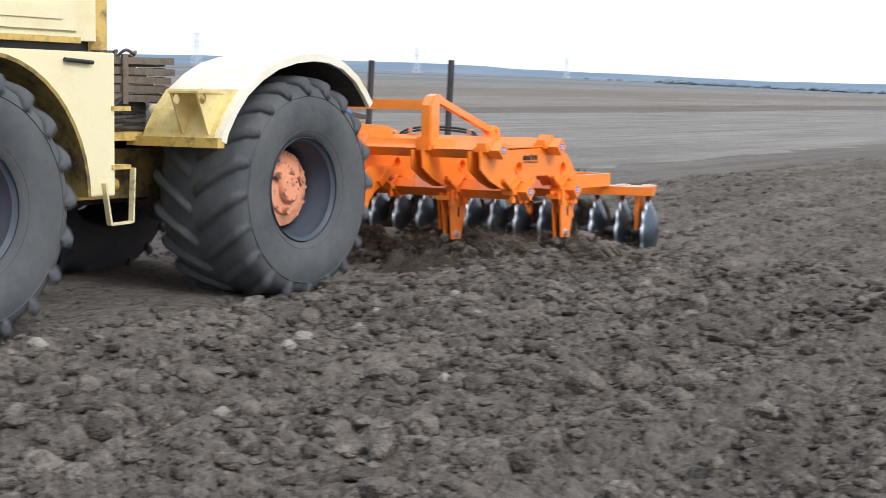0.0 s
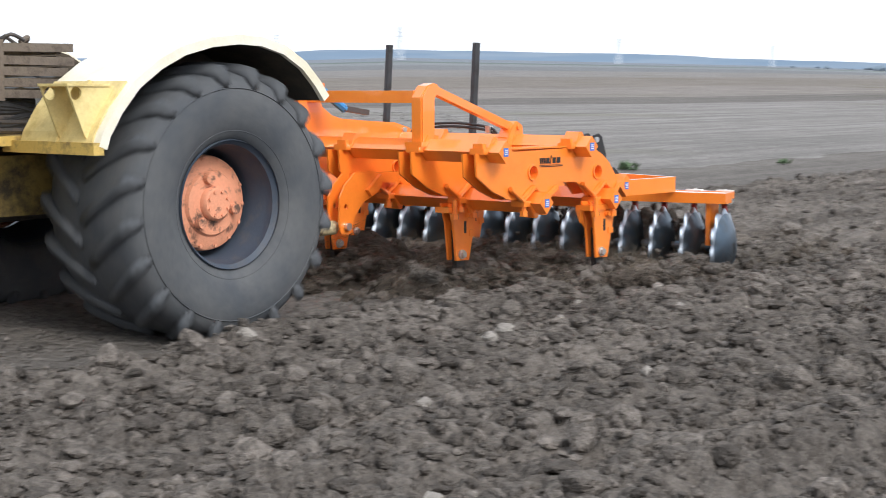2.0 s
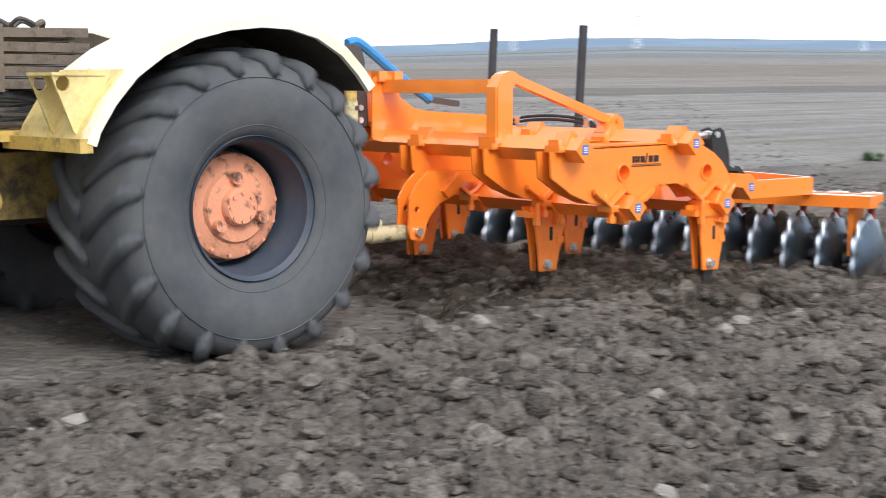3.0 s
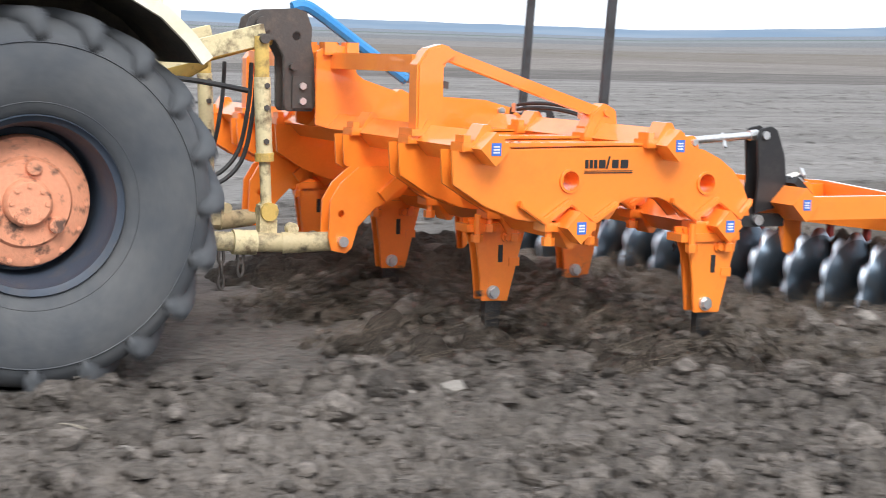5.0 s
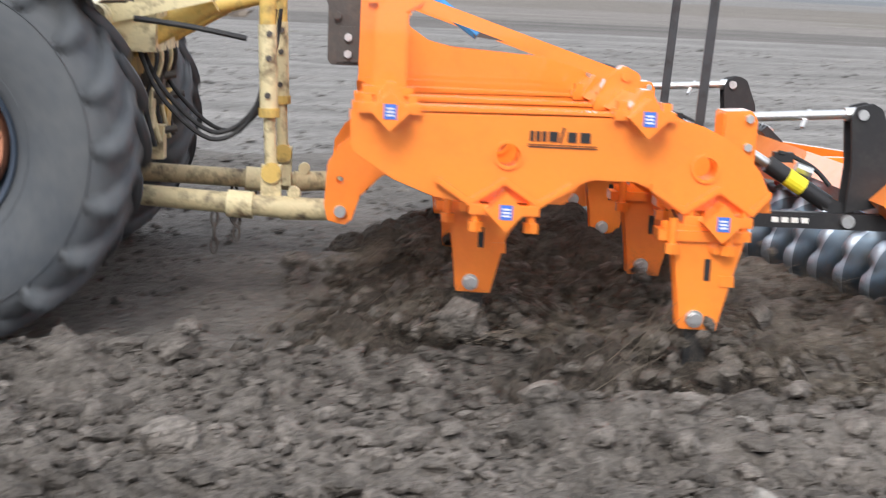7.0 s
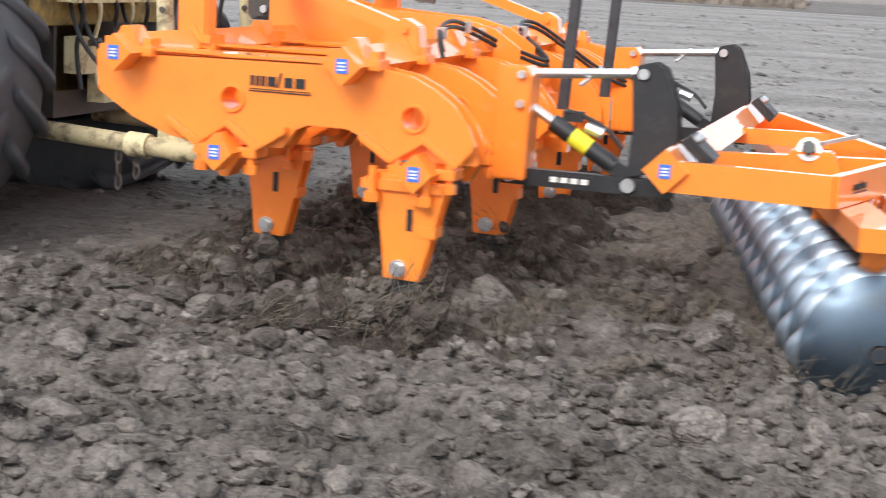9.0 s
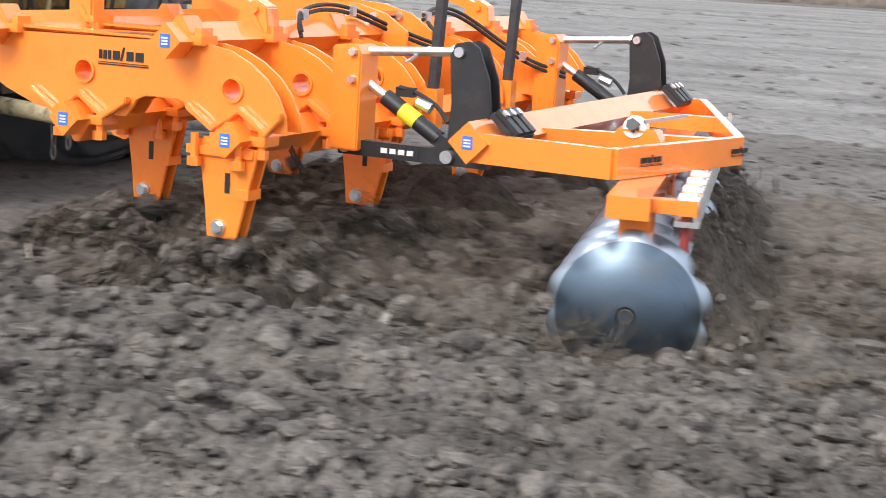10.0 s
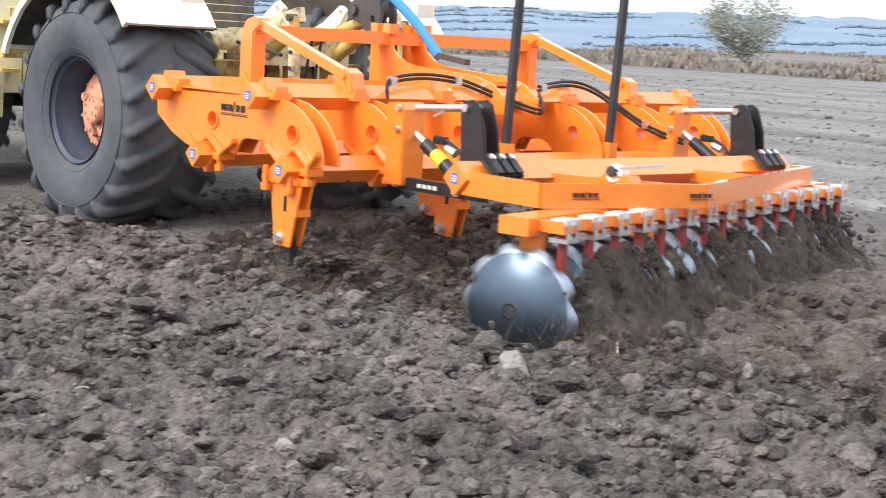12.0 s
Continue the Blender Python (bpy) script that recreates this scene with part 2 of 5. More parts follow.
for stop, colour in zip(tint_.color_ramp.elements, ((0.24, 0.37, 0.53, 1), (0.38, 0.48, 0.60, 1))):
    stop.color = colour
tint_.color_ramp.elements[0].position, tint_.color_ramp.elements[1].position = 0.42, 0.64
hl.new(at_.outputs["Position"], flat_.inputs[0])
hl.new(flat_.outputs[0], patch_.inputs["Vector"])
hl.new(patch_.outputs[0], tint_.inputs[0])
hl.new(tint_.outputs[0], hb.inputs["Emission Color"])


# ---- mesh helpers ----
def part(name, bm, mat, parent=None, label="", bevel=0.0, smooth=False):
    """Links a bmesh as one mesh object under a thing or a part."""
    if bevel:
        bmesh.ops.bevel(bm, geom=[e for e in bm.edges if e.is_manifold and e.calc_face_angle(0) > 0.6], offset=bevel, segments=2, affect="EDGES", clamp_overlap=True)
    bmesh.ops.recalc_face_normals(bm, faces=bm.faces)
    for f in bm.faces:
        f.smooth = smooth
    me = bpy.data.meshes.new(name)
    bm.to_mesh(me)
    bm.free()
    for m in mat if isinstance(mat, (list, tuple)) else (mat,):
        me.materials.append(m)
    if smooth:
        me.set_sharp_from_angle(angle=radians(38))
    ob = new(name, me)
    ob.parent = parent
    if label:
        tagged(ob, label)
    return ob


def add_box(bm, x0, x1, y0, y1, z0, z1, m=None):
    vs = [bm.verts.new((x, y, z)) for x in (x0, x1) for y in (y0, y1) for z in (z0, z1)]
    if m:
        for v in vs:
            v.co = m @ v.co
    a, b, c, d, e, f, g, h = vs
    return [bm.faces.new(q) for q in ((a, b, d, c), (e, g, h, f), (a, e, f, b), (c, d, h, g), (a, c, g, e), (b, f, h, d))]


def boxed(*dims, m=None):
    bm = bmesh.new()
    add_box(bm, *dims, m=m)
    return bm


def along(p, q):
    """A pose at p whose z axis points to q, and the distance."""
    p, q = Vector(p), Vector(q)
    return Matrix.Translation(p) @ (q - p).to_track_quat("Z", "Y").to_matrix().to_4x4(), (q - p).length


def add_rod(bm, p, q, r, n=12, r2=None):
    m, d = along(p, q)
    bmesh.ops.create_cone(bm, cap_ends=True, segments=n, radius1=r, radius2=r if r2 is None else r2, depth=d, matrix=m @ Matrix.Translation((0, 0, d / 2)))


def rod(p, q, r, n=12, r2=None):
    bm = bmesh.new()
    add_rod(bm, p, q, r, n, r2)
    return bm


def add_bar(bm, p, q, w, h):
    """A square bar from p to q, w across and h up."""
    p, q = Vector(p), Vector(q)
    d = (q - p).normalized()
    side = d.cross(Vector((0, 0, 1)))
    side = side.normalized() if side.length > 1e-3 else Vector((0, 1, 0))
    up = side.cross(d)
    m = Matrix((side, up, d)).transposed().to_4x4()
    m.translation = p
    return add_box(bm, -w / 2, w / 2, -h / 2, h / 2, 0, (q - p).length, m=m)


def bar(p, q, w, h):
    bm = bmesh.new()
    add_bar(bm, p, q, w, h)
    return bm


def tube(points, r, n=8):
    """A bent hose through points, rounded by a spline."""
    ps = [Vector(p) for p in points]
    ps = [ps[0]] + ps + [ps[-1]]
    line = []
    for i in range(1, len(ps) - 2):
        a, b, c, d = ps[i - 1 : i + 3]
        for k in range(6):
            t = k / 6
            line.append(0.5 * ((2 * b) + (c - a) * t + (2 * a - 5 * b + 4 * c - d) * t * t + (3 * b - a - 3 * c + d) * t**3))
    line.append(ps[-1])
    bm = bmesh.new()
    rings = []
    for i, p in enumerate(line):
        d = (line[min(i + 1, len(line) - 1)] - line[max(i - 1, 0)]).normalized()
        u = d.cross(Vector((0.3, 0.9, 0.1))).normalized()
        v = d.cross(u)
        rings.append([bm.verts.new(p + r * (math.cos(2 * math.pi * k / n) * u + math.sin(2 * math.pi * k / n) * v)) for k in range(n)])
    for a, b in zip(rings, rings[1:]):
        for k in range(n):
            bm.faces.new((a[k], a[(k + 1) % n], b[(k + 1) % n], b[k]))
    bm.faces.new(rings[0])
    bm.faces.new(rings[-1])
    return bm


def slab(outline, y, thick, holes=()):
    """A plate in the x-z plane with round holes (x, z, r), from y to y + thick."""
    bm = bmesh.new()
    edges = []
    for ring in [outline] + [[(x + r * math.cos(k * math.pi / 8), z + r * math.sin(k * math.pi / 8)) for k in range(16)] for x, z, r in holes]:
        vs = [bm.verts.new((x, y, z)) for x, z in ring]
        edges += [bm.edges.new((vs[i], vs[(i + 1) % len(vs)])) for i in range(len(vs))]
    bmesh.ops.triangle_fill(bm, use_beauty=True, use_dissolve=False, edges=edges)
    out = bmesh.ops.extrude_face_region(bm, geom=bm.faces[:])
    bmesh.ops.translate(bm, verts=[v for v in out["geom"] if isinstance(v, bmesh.types.BMVert)], vec=(0, thick, 0))
    return bm


def turned(profile, n=48, axis="y"):
    """A body turned round the y axis from (r, y) pairs."""
    bm = bmesh.new()
    rings = []
    for k in range(n):
        a = 2 * math.pi * k / n
        rings.append([bm.verts.new((r * math.cos(a), y, r * math.sin(a))) for r, y in profile])
    for k in range(n):
        a, b = rings[k], rings[(k + 1) % n]
        for i in range(len(profile) - 1):
            bm.faces.new((a[i], a[i + 1], b[i + 1], b[i]))
    return bm


# ---- the machine's lane ----
HEAD, LEAN, MID_Y, LIFT = -4.6, -1.1, 8.865, 0.03


def along_lane(t):
    """Where the machine stands along its lane at t seconds."""
    for (t0, *_, s0), (t1, *_, s1) in zip(PATH, PATH[1:]):
        if t <= t1:
            return s0 + (s1 - s0) * (t - t0) / (t1 - t0)
    return PATH[-1][4]


def machine_pose(t):
    return pose(along_lane(t) + 0.17, MID_Y, LIFT, LEAN, 0, HEAD)


def when_at(x):
    """The time at which the machine's origin passes x."""
    lo, hi = 0.0, 12.0
    for _ in range(30):
        mid = (lo + hi) / 2
        lo, hi = (mid, hi) if along_lane(mid) > x else (lo, mid)
    return lo


# ---- ground ----
rng = np.random.default_rng(5)


def grid_noise(x, y, size, seed):
    """Smooth value noise of unit amplitude on arrays."""
    r = np.random.default_rng(seed).uniform(-1, 1, (128, 128))
    u, v = x / size, y / size
    i, j = np.floor(u).astype(int), np.floor(v).astype(int)
    a, b = u - i, v - j
    a, b = a * a * (3 - 2 * a), b * b * (3 - 2 * b)
    i, j, k, l = i % 128, j % 128, (i + 1) % 128, (j + 1) % 128
    return (r[i, j] * (1 - a) + r[k, j] * a) * (1 - b) + (r[i, l] * (1 - a) + r[k, l] * a) * b


def sheet(name, xs, ys, zs, mat, smooth=True):
    """A grid mesh from 2D arrays of places."""
    n, m = xs.shape
    me = bpy.data.meshes.new(name)
    me.vertices.add(n * m)
    me.vertices.foreach_set("co", np.stack([xs, ys, zs], -1).astype(np.float32).ravel())
    idx = np.arange(n * m).reshape(n, m)
    quads = np.stack([idx[:-1, :-1], idx[1:, :-1], idx[1:, 1:], idx[:-1, 1:]], -1).reshape(-1, 4)
    me.loops.add(quads.size)
    me.loops.foreach_set("vertex_index", quads.ravel().astype(np.int32))
    me.polygons.add(len(quads))
    me.polygons.foreach_set("loop_start", np.arange(0, quads.size, 4, dtype=np.int32))
    me.polygons.foreach_set("use_smooth", np.full(len(quads), smooth))
    me.update(calc_edges=True)
    me.materials.append(mat)
    return new(name, me)


def far_rise(x, y):
    """The land beyond the field climbs gently towards a low ridge."""
    r = np.hypot(x, y)
    turn = np.degrees(np.arctan2(x, y))
    up = np.interp(turn, [-70, -42, -28, 16, 26, 38, 52, 65, 76, 100], [0.05, 0.0, 0.1, 0.1, 0.0, 0.0, 0.6, 0.5, 0.25, 0.1])
    brink = np.interp(turn, [-60, -38, -27, -15], [92, 100, 135, 160])
    valley = np.interp(turn, [-80, -68, -22, -12], [0, 1, 1, 0]) * np.clip((r - brink) * 0.036, 0, 75)
    return np.clip(r - 150, 0, None) * np.tan(np.radians(up)) - valley


def field():
    turns = np.unique(np.concatenate([np.linspace(-180, -72, 40), np.linspace(-72, 88, 620), np.linspace(88, 180, 34)]))
    radii = np.concatenate([[0.0, 1.0, 2.5], np.geomspace(4, 60, 240), np.geomspace(62, 4200, 60)])
    a, r = np.meshgrid(np.radians(turns), radii, indexing="ij")
    x, y = r * np.sin(a), r * np.cos(a)
    near = np.clip(1.6 - r / 40, 0.05, 1)
    z = near * (0.022 * grid_noise(x, y, 0.9, 1) + 0.020 * grid_noise(x * 0.5, y, 0.25, 2) + 0.012 * grid_noise(x, y, 0.10, 3))
    lane = np.exp(-(((y - 7.75) / 0.4) ** 2))
    z = z - 0.02 * lane * (r < 60) + 0.012 * lane * np.sin(x * 26 + 6 * np.abs(y - 7.75)) * (r < 60) + far_rise(x, y)
    z = np.where(r > 60, z - 0.05, z)
    worked = np.clip((np.where(x > 17.0, 11.3, 7.15) - y) / 0.3, 0, 1) * (r < 62) * (x > -37) * (y > -21)
    z = z - 0.14 * worked
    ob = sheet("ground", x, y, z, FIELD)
    return tagged(ob, "bare grey-brown untilled field reaching the horizon", "ground", kind="structure")


def clod_heights(xs, ys, per_m2, mid, big, ridges, seed):
    """Heights of tilled soil on a regular grid: ridges with clods of many sizes pressed into one another."""
    g = np.random.default_rng(seed)
    x0, y0, step = xs[0], ys[0], xs[1] - xs[0]
    X, Y = np.meshgrid(xs, ys, indexing="ij")
    low = 0.045 + 0.044 * grid_noise(X, Y, 0.55, seed + 1) + 0.018 * grid_noise(X, Y, 0.23, seed + 2)
    low += ridges * np.sin(2 * np.pi * (Y / 0.72 + 0.25 * grid_noise(X, Y, 2.5, seed + 3)))
    h = low + 0.010 * grid_noise(X, Y, 0.06, seed + 6) + g.normal(0, 0.004, low.shape)
    n = int((xs[-1] - xs[0]) * (ys[-1] - ys[0]) * per_m2)
    cx, cy = g.uniform(xs[0], xs[-1], n), g.uniform(ys[0], ys[-1], n)
    rad = np.clip(mid * np.exp(g.normal(0, 0.5, n)), step * 1.1, big)
    ang, flat, tx, ty = g.uniform(0, 3.14, n), g.uniform(0.55, 1.0, n), g.normal(0, 0.22, n), g.normal(0, 0.22, n)
    tall, corner, phase, sink = g.uniform(0.55, 1.05, n), g.uniform(0.05, 0.22, n), g.uniform(0, 6.28, n), g.uniform(0.0, 0.5, n)
    for k in range(n):
        R = rad[k]
        i0, i1 = max(int((cx[k] - R - x0) / step), 0), int((cx[k] + R - x0) / step) + 2
        j0, j1 = max(int((cy[k] - R - y0) / step), 0), int((cy[k] + R - y0) / step) + 2
        sub = h[i0:i1, j0:j1]
        if sub.size == 0:
            continue
        dx, dy = X[i0:i1, j0:j1] - cx[k], Y[i0:i1, j0:j1] - cy[k]
        c, s = math.cos(ang[k]), math.sin(ang[k])
        u, v = (dx * c + dy * s) / R, (dy * c - dx * s) / (R * flat[k])
        q = np.hypot(u, v) * (1 + corner[k] * np.sin(3 * np.arctan2(v, u) + phase[k]))
        top = low[i0:i1, j0:j1].mean() + R * (tall[k] * np.sqrt(np.clip(1 - q**3, 0, None)) - sink[k]) + tx[k] * dx + ty[k] * dy
        h[i0:i1, j0:j1] = np.where(q < 1, np.maximum(sub, top), sub)
    return X, Y, h


def clod_shapes(level, count, seed):
    """A few knobbly clods of unit size as vertex and face arrays."""
    out = []
    g = np.random.default_rng(seed)
    for k in range(count):
        bm = bmesh.new()
        bmesh.ops.create_icosphere(bm, subdivisions=level, radius=1.0)
        off = Vector(g.uniform(-50, 50, 3))
        cuts = [(Vector(g.normal(0, 1, 3)).normalized(), g.uniform(0.55, 0.85)) for _ in range(6)]
        for v in bm.verts:
            d = v.co.normalized()
            r = 1 + 0.35 * noise.noise(d * 1.3 + off) + 0.16 * noise.noise(d * 3.1 + off)
            for w, far in cuts:
                if d.dot(w) * r > far:
                    r = far / d.dot(w)
            v.co = d * r
        for v in bm.verts:
            v.co *= 1 + 0.05 * noise.noise(v.co * 6 + off)
        bm.verts.index_update()
        out.append((np.array([v.co[:] for v in bm.verts]), np.array([[v.index for v in f.verts] for f in bm.faces])))
        bm.free()
    return out


SHAPES = clod_shapes(2, 8, 3)
SMALL = clod_shapes(1, 8, 4)


def heap(name, places, sizes, mat, seed, shapes=None, squash=(0.6, 1.0)):
    """Many clods joined into one mesh: places (n, 3), sizes (n)."""
    g = np.random.default_rng(seed)
    shapes = shapes or SMALL
    verts, faces, base = [], [], 0
    for p, s in zip(places, sizes):
        v, f = shapes[g.integers(len(shapes))]
        q = Euler(g.uniform(0, 6.28, 3)).to_matrix()
        w = (v * g.uniform(0.7, 1.15, 3)) @ np.array(q)
        w[:, 2] *= g.uniform(*squash)
        verts.append(w * s + p)
        faces.append(f + base)
        base += len(v)
    verts, faces = np.concatenate(verts), np.concatenate(faces)
    me = bpy.data.meshes.new(name)
    me.vertices.add(len(verts))
    me.vertices.foreach_set("co", verts.astype(np.float32).ravel())
    me.loops.add(faces.size)
    me.loops.foreach_set("vertex_index", faces.ravel().astype(np.int32))
    me.polygons.add(len(faces))
    me.polygons.foreach_set("loop_start", np.arange(0, faces.size, 3, dtype=np.int32))
    me.polygons.foreach_set("use_smooth", np.full(len(faces), False))
    me.update(calc_edges=True)
    me.materials.append(mat)
    return new(name, me)


def tilled_land():
    """The land tilled on earlier rounds, between the camera and the machine, and behind the machine."""
    EDGE = 7.35
    made = []
    for n, (xa, xb, ya, yb, step, dens, mid, big) in enumerate(((-14.0, 16.4, 2.6, 7.6, 0.022, 260, 0.038, 0.13), (2.0, 16.4, 0.6, 2.95, 0.028, 200, 0.040, 0.11), (15.3, 46.0, -3.0, 11.8, 0.05, 90, 0.05, 0.13), (-14.2, 2.2, 0.4, 2.8, 0.05, 90, 0.05, 0.12), (-38.0, 46.0, -22.0, 0.8, 0.14, 8, 0.16, 0.22), (-38.0, -13.6, 0.5, 7.6, 0.09, 24, 0.09, 0.16))):
        xs, ys = np.arange(xa, xb, step), np.arange(ya, yb, step)
        X, Y, h = clod_heights(xs, ys, dens, mid, big, 0.022, 20 + n)
        edge = (EDGE if n != 2 else 11.55) + 0.18 * grid_noise(X, Y, 0.7, 9) + 0.1 * grid_noise(X, Y, 0.2, 10)
        h = h * np.clip((edge - Y) / 0.25, 0, 1) - 0.08 * np.clip((Y - edge + 0.1) / 0.2, 0, 1)
        if n == 0:
            h = h - 0.12 * np.clip((2.75 - Y) / 0.12, 0, 1)
        h = h - (0.16 * np.clip((X - 15.95) / 0.2, 0, 1) if n < 2 else 0.16 * np.clip((15.75 - X) / 0.3, 0, 1) if n == 2 else 0.04)
        if n == 1:
            h = h - 0.16 * np.clip((Y - 2.72) / 0.12, 0, 1)
        if n < 2:
            h = h + 0.068 * np.sin(4.6 * Y + 0.9 * grid_noise(X, Y, 1.6, 14) + 0.12 * X) * np.clip((edge - Y - 0.2) / 0.4, 0, 1)
        ob = sheet("ploughed_soil", X, Y, h, SOIL)
        made.append(tagged(ob, "coarse cloddy grey-brown soil tilled on earlier rounds", "ploughed soil", kind="stuff"))
        if n in (1, 2):
            k = 7000 if n == 1 else 4200
            px, py = rng.uniform(xa + 0.4, min(xb, 34), k), rng.uniform(ya, yb - 0.3, k)
            i, j = ((px - xa) / step).astype(int), ((py - ya) / step).astype(int)
            sz = np.clip((0.020 if n == 1 else 0.034) * np.exp(rng.normal(0, 0.55, k)), 0.01, 0.10)
            pz = h[np.minimum(i, h.shape[0] - 1), np.minimum(j, h.shape[1] - 1)] + sz * 0.15
            more = heap("loose_crumbs", np.stack([px, py, pz], -1), sz, SOIL, 33 + n, SHAPES if n == 1 else None)
            tagged(more, "loose dry crumbs of soil strewn over the tilled land", "soil crumbs", kind="stuff")
        if n == 0:
            k = 26000
            px, py = rng.uniform(xa, xb, k), rng.uniform(ya, 7.3, k)
            i, j = ((px - xa) / step).astype(int), ((py - ya) / step).astype(int)
            sz = np.clip(0.018 * np.exp(rng.normal(0, 0.5, k)), 0.008, 0.055)
            pz = h[np.minimum(i, h.shape[0] - 1), np.minimum(j, h.shape[1] - 1)] + sz * 0.4
            crumbs = heap("loose_crumbs", np.stack([px, py, pz], -1), sz, SOIL, 31)
            tagged(crumbs, "loose dry crumbs of soil strewn over the tilled land", "soil crumbs", kind="stuff")
            k = 9500
            px, py = rng.uniform(-12, 16, k), rng.uniform(2.8, 7.4, k)
            i, j = ((px - xa) / step).astype(int), ((py - ya) / step).astype(int)
            sz = np.clip(0.034 * np.exp(rng.normal(0, 0.5, k)), 0.014, 0.115)
            pz = h[np.minimum(i, h.shape[0] - 1), np.minimum(j, h.shape[1] - 1)] + sz * 0.3
            lumps = heap("loose_lumps", np.stack([px, py, pz], -1), sz, SOIL, 32, SHAPES, (0.45, 0.8))
            tagged(lumps, "dry fist-sized lumps of soil on the tilled land", "soil lumps", kind="stuff")
            clod_meshes = []
            for q, (v, f) in enumerate(SHAPES):
                me = bpy.data.meshes.new("clod")
                me.from_pydata(v.tolist(), [], f.tolist())
                me.materials.append(SOIL if q < 7 else CHALKY)
                clod_meshes.append(me)
            for q in range(260):
                x, y = rng.uniform(-9, 14), rng.uniform(3.2, 7.1)
                z = h[int((x - xa) / step), int((y - ya) / step)]
                s = min((0.078 if q % 8 < 7 else 0.052) * math.exp(rng.normal(0, 0.3)), 0.14)
                c = new("clod", clod_meshes[q % 8])
                c.parent = ob
                c.matrix_basis = pose(x, y, z + 0.35 * s, *rng.uniform(0, 360, 3)) @ Matrix.Diagonal((s, s * rng.uniform(0.7, 1.1), s * rng.uniform(0.6, 0.9), 1))
    return made


def fresh_strip():
    """The strip that the machine tills during the shot, in slices that heave up as the tines pass."""
    step = 0.03
    xs, ys = np.arange(-9.0, 16.05, step), np.arange(7.05, 11.9, step)
    X, Y, h = clod_heights(xs, ys, 130, 0.06, 0.16, 0.03, 40)
    edge = 11.55 + 0.2 * grid_noise(X, Y, 0.8, 9)
    low = 7.15 + 0.12 * grid_noise(X, Y, 0.5, 12)
    h = h * np.clip((edge - Y) / 0.3, 0, 1) * np.clip((Y - low) / 0.2, 0, 1) - 0.1 * np.clip((Y - edge + 0.1) / 0.2, 0, 1) - 0.1 * np.clip((low - Y + 0.1) / 0.2, 0, 1)
    out, cells = [], 10
    for i in range(0, len(xs) - 1, cells):
        j = min(i + cells, len(xs) - 1) + 1
        cx = xs[i] + cells * step / 2
        ob = sheet("fresh_soil", X[i:j] - cx, Y[i:j], h[i:j], TURNED)
        tagged(ob, "strip of dark soil heaved up by the passing tines", "fresh soil", group="slices of the tilled strip", kind="stuff")
        ob.location.x = cx
        out.append((ob, cx))
    return out


def ridge_top(turns):
    """Height of the skyline ridge, four kilometres off."""
    up = np.interp(turns, [-70, -42, -28, -16, 16, 26, 38, 52, 65, 76, 88], [0.35, 0.32, 0.5, 0.45, 0.45, 0.3, 0.28, 0.88, 0.72, 0.5, 0.4])
    up = up + 0.05 * grid_noise(turns, turns * 0, 6.0, 50) + 0.025 * grid_noise(turns, turns * 0 + 3, 1.3, 51) + np.where(turns < 0, 0.05, 0.0) * grid_noise(turns, turns * 0 + 5, 0.5, 52)
    return 4000 * np.tan(np.radians(up)) + 1.85


def hazed_hills():
    """The ridge on the skyline, blue with painted haze; beyond the valley its whole slope is seen."""
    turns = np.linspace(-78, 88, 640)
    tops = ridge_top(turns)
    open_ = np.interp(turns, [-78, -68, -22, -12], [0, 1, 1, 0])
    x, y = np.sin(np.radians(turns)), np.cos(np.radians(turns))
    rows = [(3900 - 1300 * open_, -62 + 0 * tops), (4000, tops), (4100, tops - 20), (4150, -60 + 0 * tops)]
    ob = sheet("hazed_hills", np.stack([r * x for r, _ in rows], 1), np.stack([r * y for r, _ in rows], 1), np.stack([z for _, z in rows], 1), HILLS)
    return tagged(ob, "low hills on the skyline, glowing blue for haze", "hills", kind="structure")


def bush(x, y, tall, seed):
    """A bare spring bush: limbs, twigs and small buds."""
    g = random.Random(seed)
    base = thing("bush", "leafless grey-brown bush in the dry grass", "bush")
    base.location = (x, y, -0.05)
    wood = bmesh.new()
    tips = []
    for k in range(11):
        a, lean = g.uniform(0, 6.28), g.uniform(0.25, 1.25)
        p = Vector((0, 0, 0))
        d = Vector((math.cos(a) * lean, math.sin(a) * lean, 1)).normalized()
        r = 0.05
        for i in range(4):
            q = p + d * tall * g.uniform(0.2, 0.3)
            add_rod(wood, p, q, r, 5, r * 0.65)
            for j in range(3):
                e = q + Vector((g.gauss(0, 1), g.gauss(0, 1), g.uniform(0.1, 1.2))).normalized() * tall * 0.22
                add_rod(wood, q, e, r * 0.45, 4, r * 0.1)
                tips.append(e)
                tips.append((q + e) / 2)
            p, r = q, r * 0.65
            d = (d + Vector((g.gauss(0, 0.25), g.gauss(0, 0.25), 0.1))).normalized()
    part("trunk", wood, TWIG, base, "bare grey branches")
    tw = bmesh.new()
    for e in tips:
        for j in range(20):
            p = e + Vector((g.gauss(0, 0.12), g.gauss(0, 0.12), g.gauss(0, 0.10))) * tall
            q = p + Vector((g.gauss(0, 1), g.gauss(0, 1), g.uniform(0, 1))).normalized() * 0.09 * tall
            w = Vector((g.gauss(0, 1), g.gauss(0, 1), g.gauss(0, 1))).normalized() * 0.012 * tall
            tw.faces.new([tw.verts.new(v) for v in (p - w, p + w, q)])
    part("crown", tw, TWIG, base, "thin crown of budding twigs")
    return base


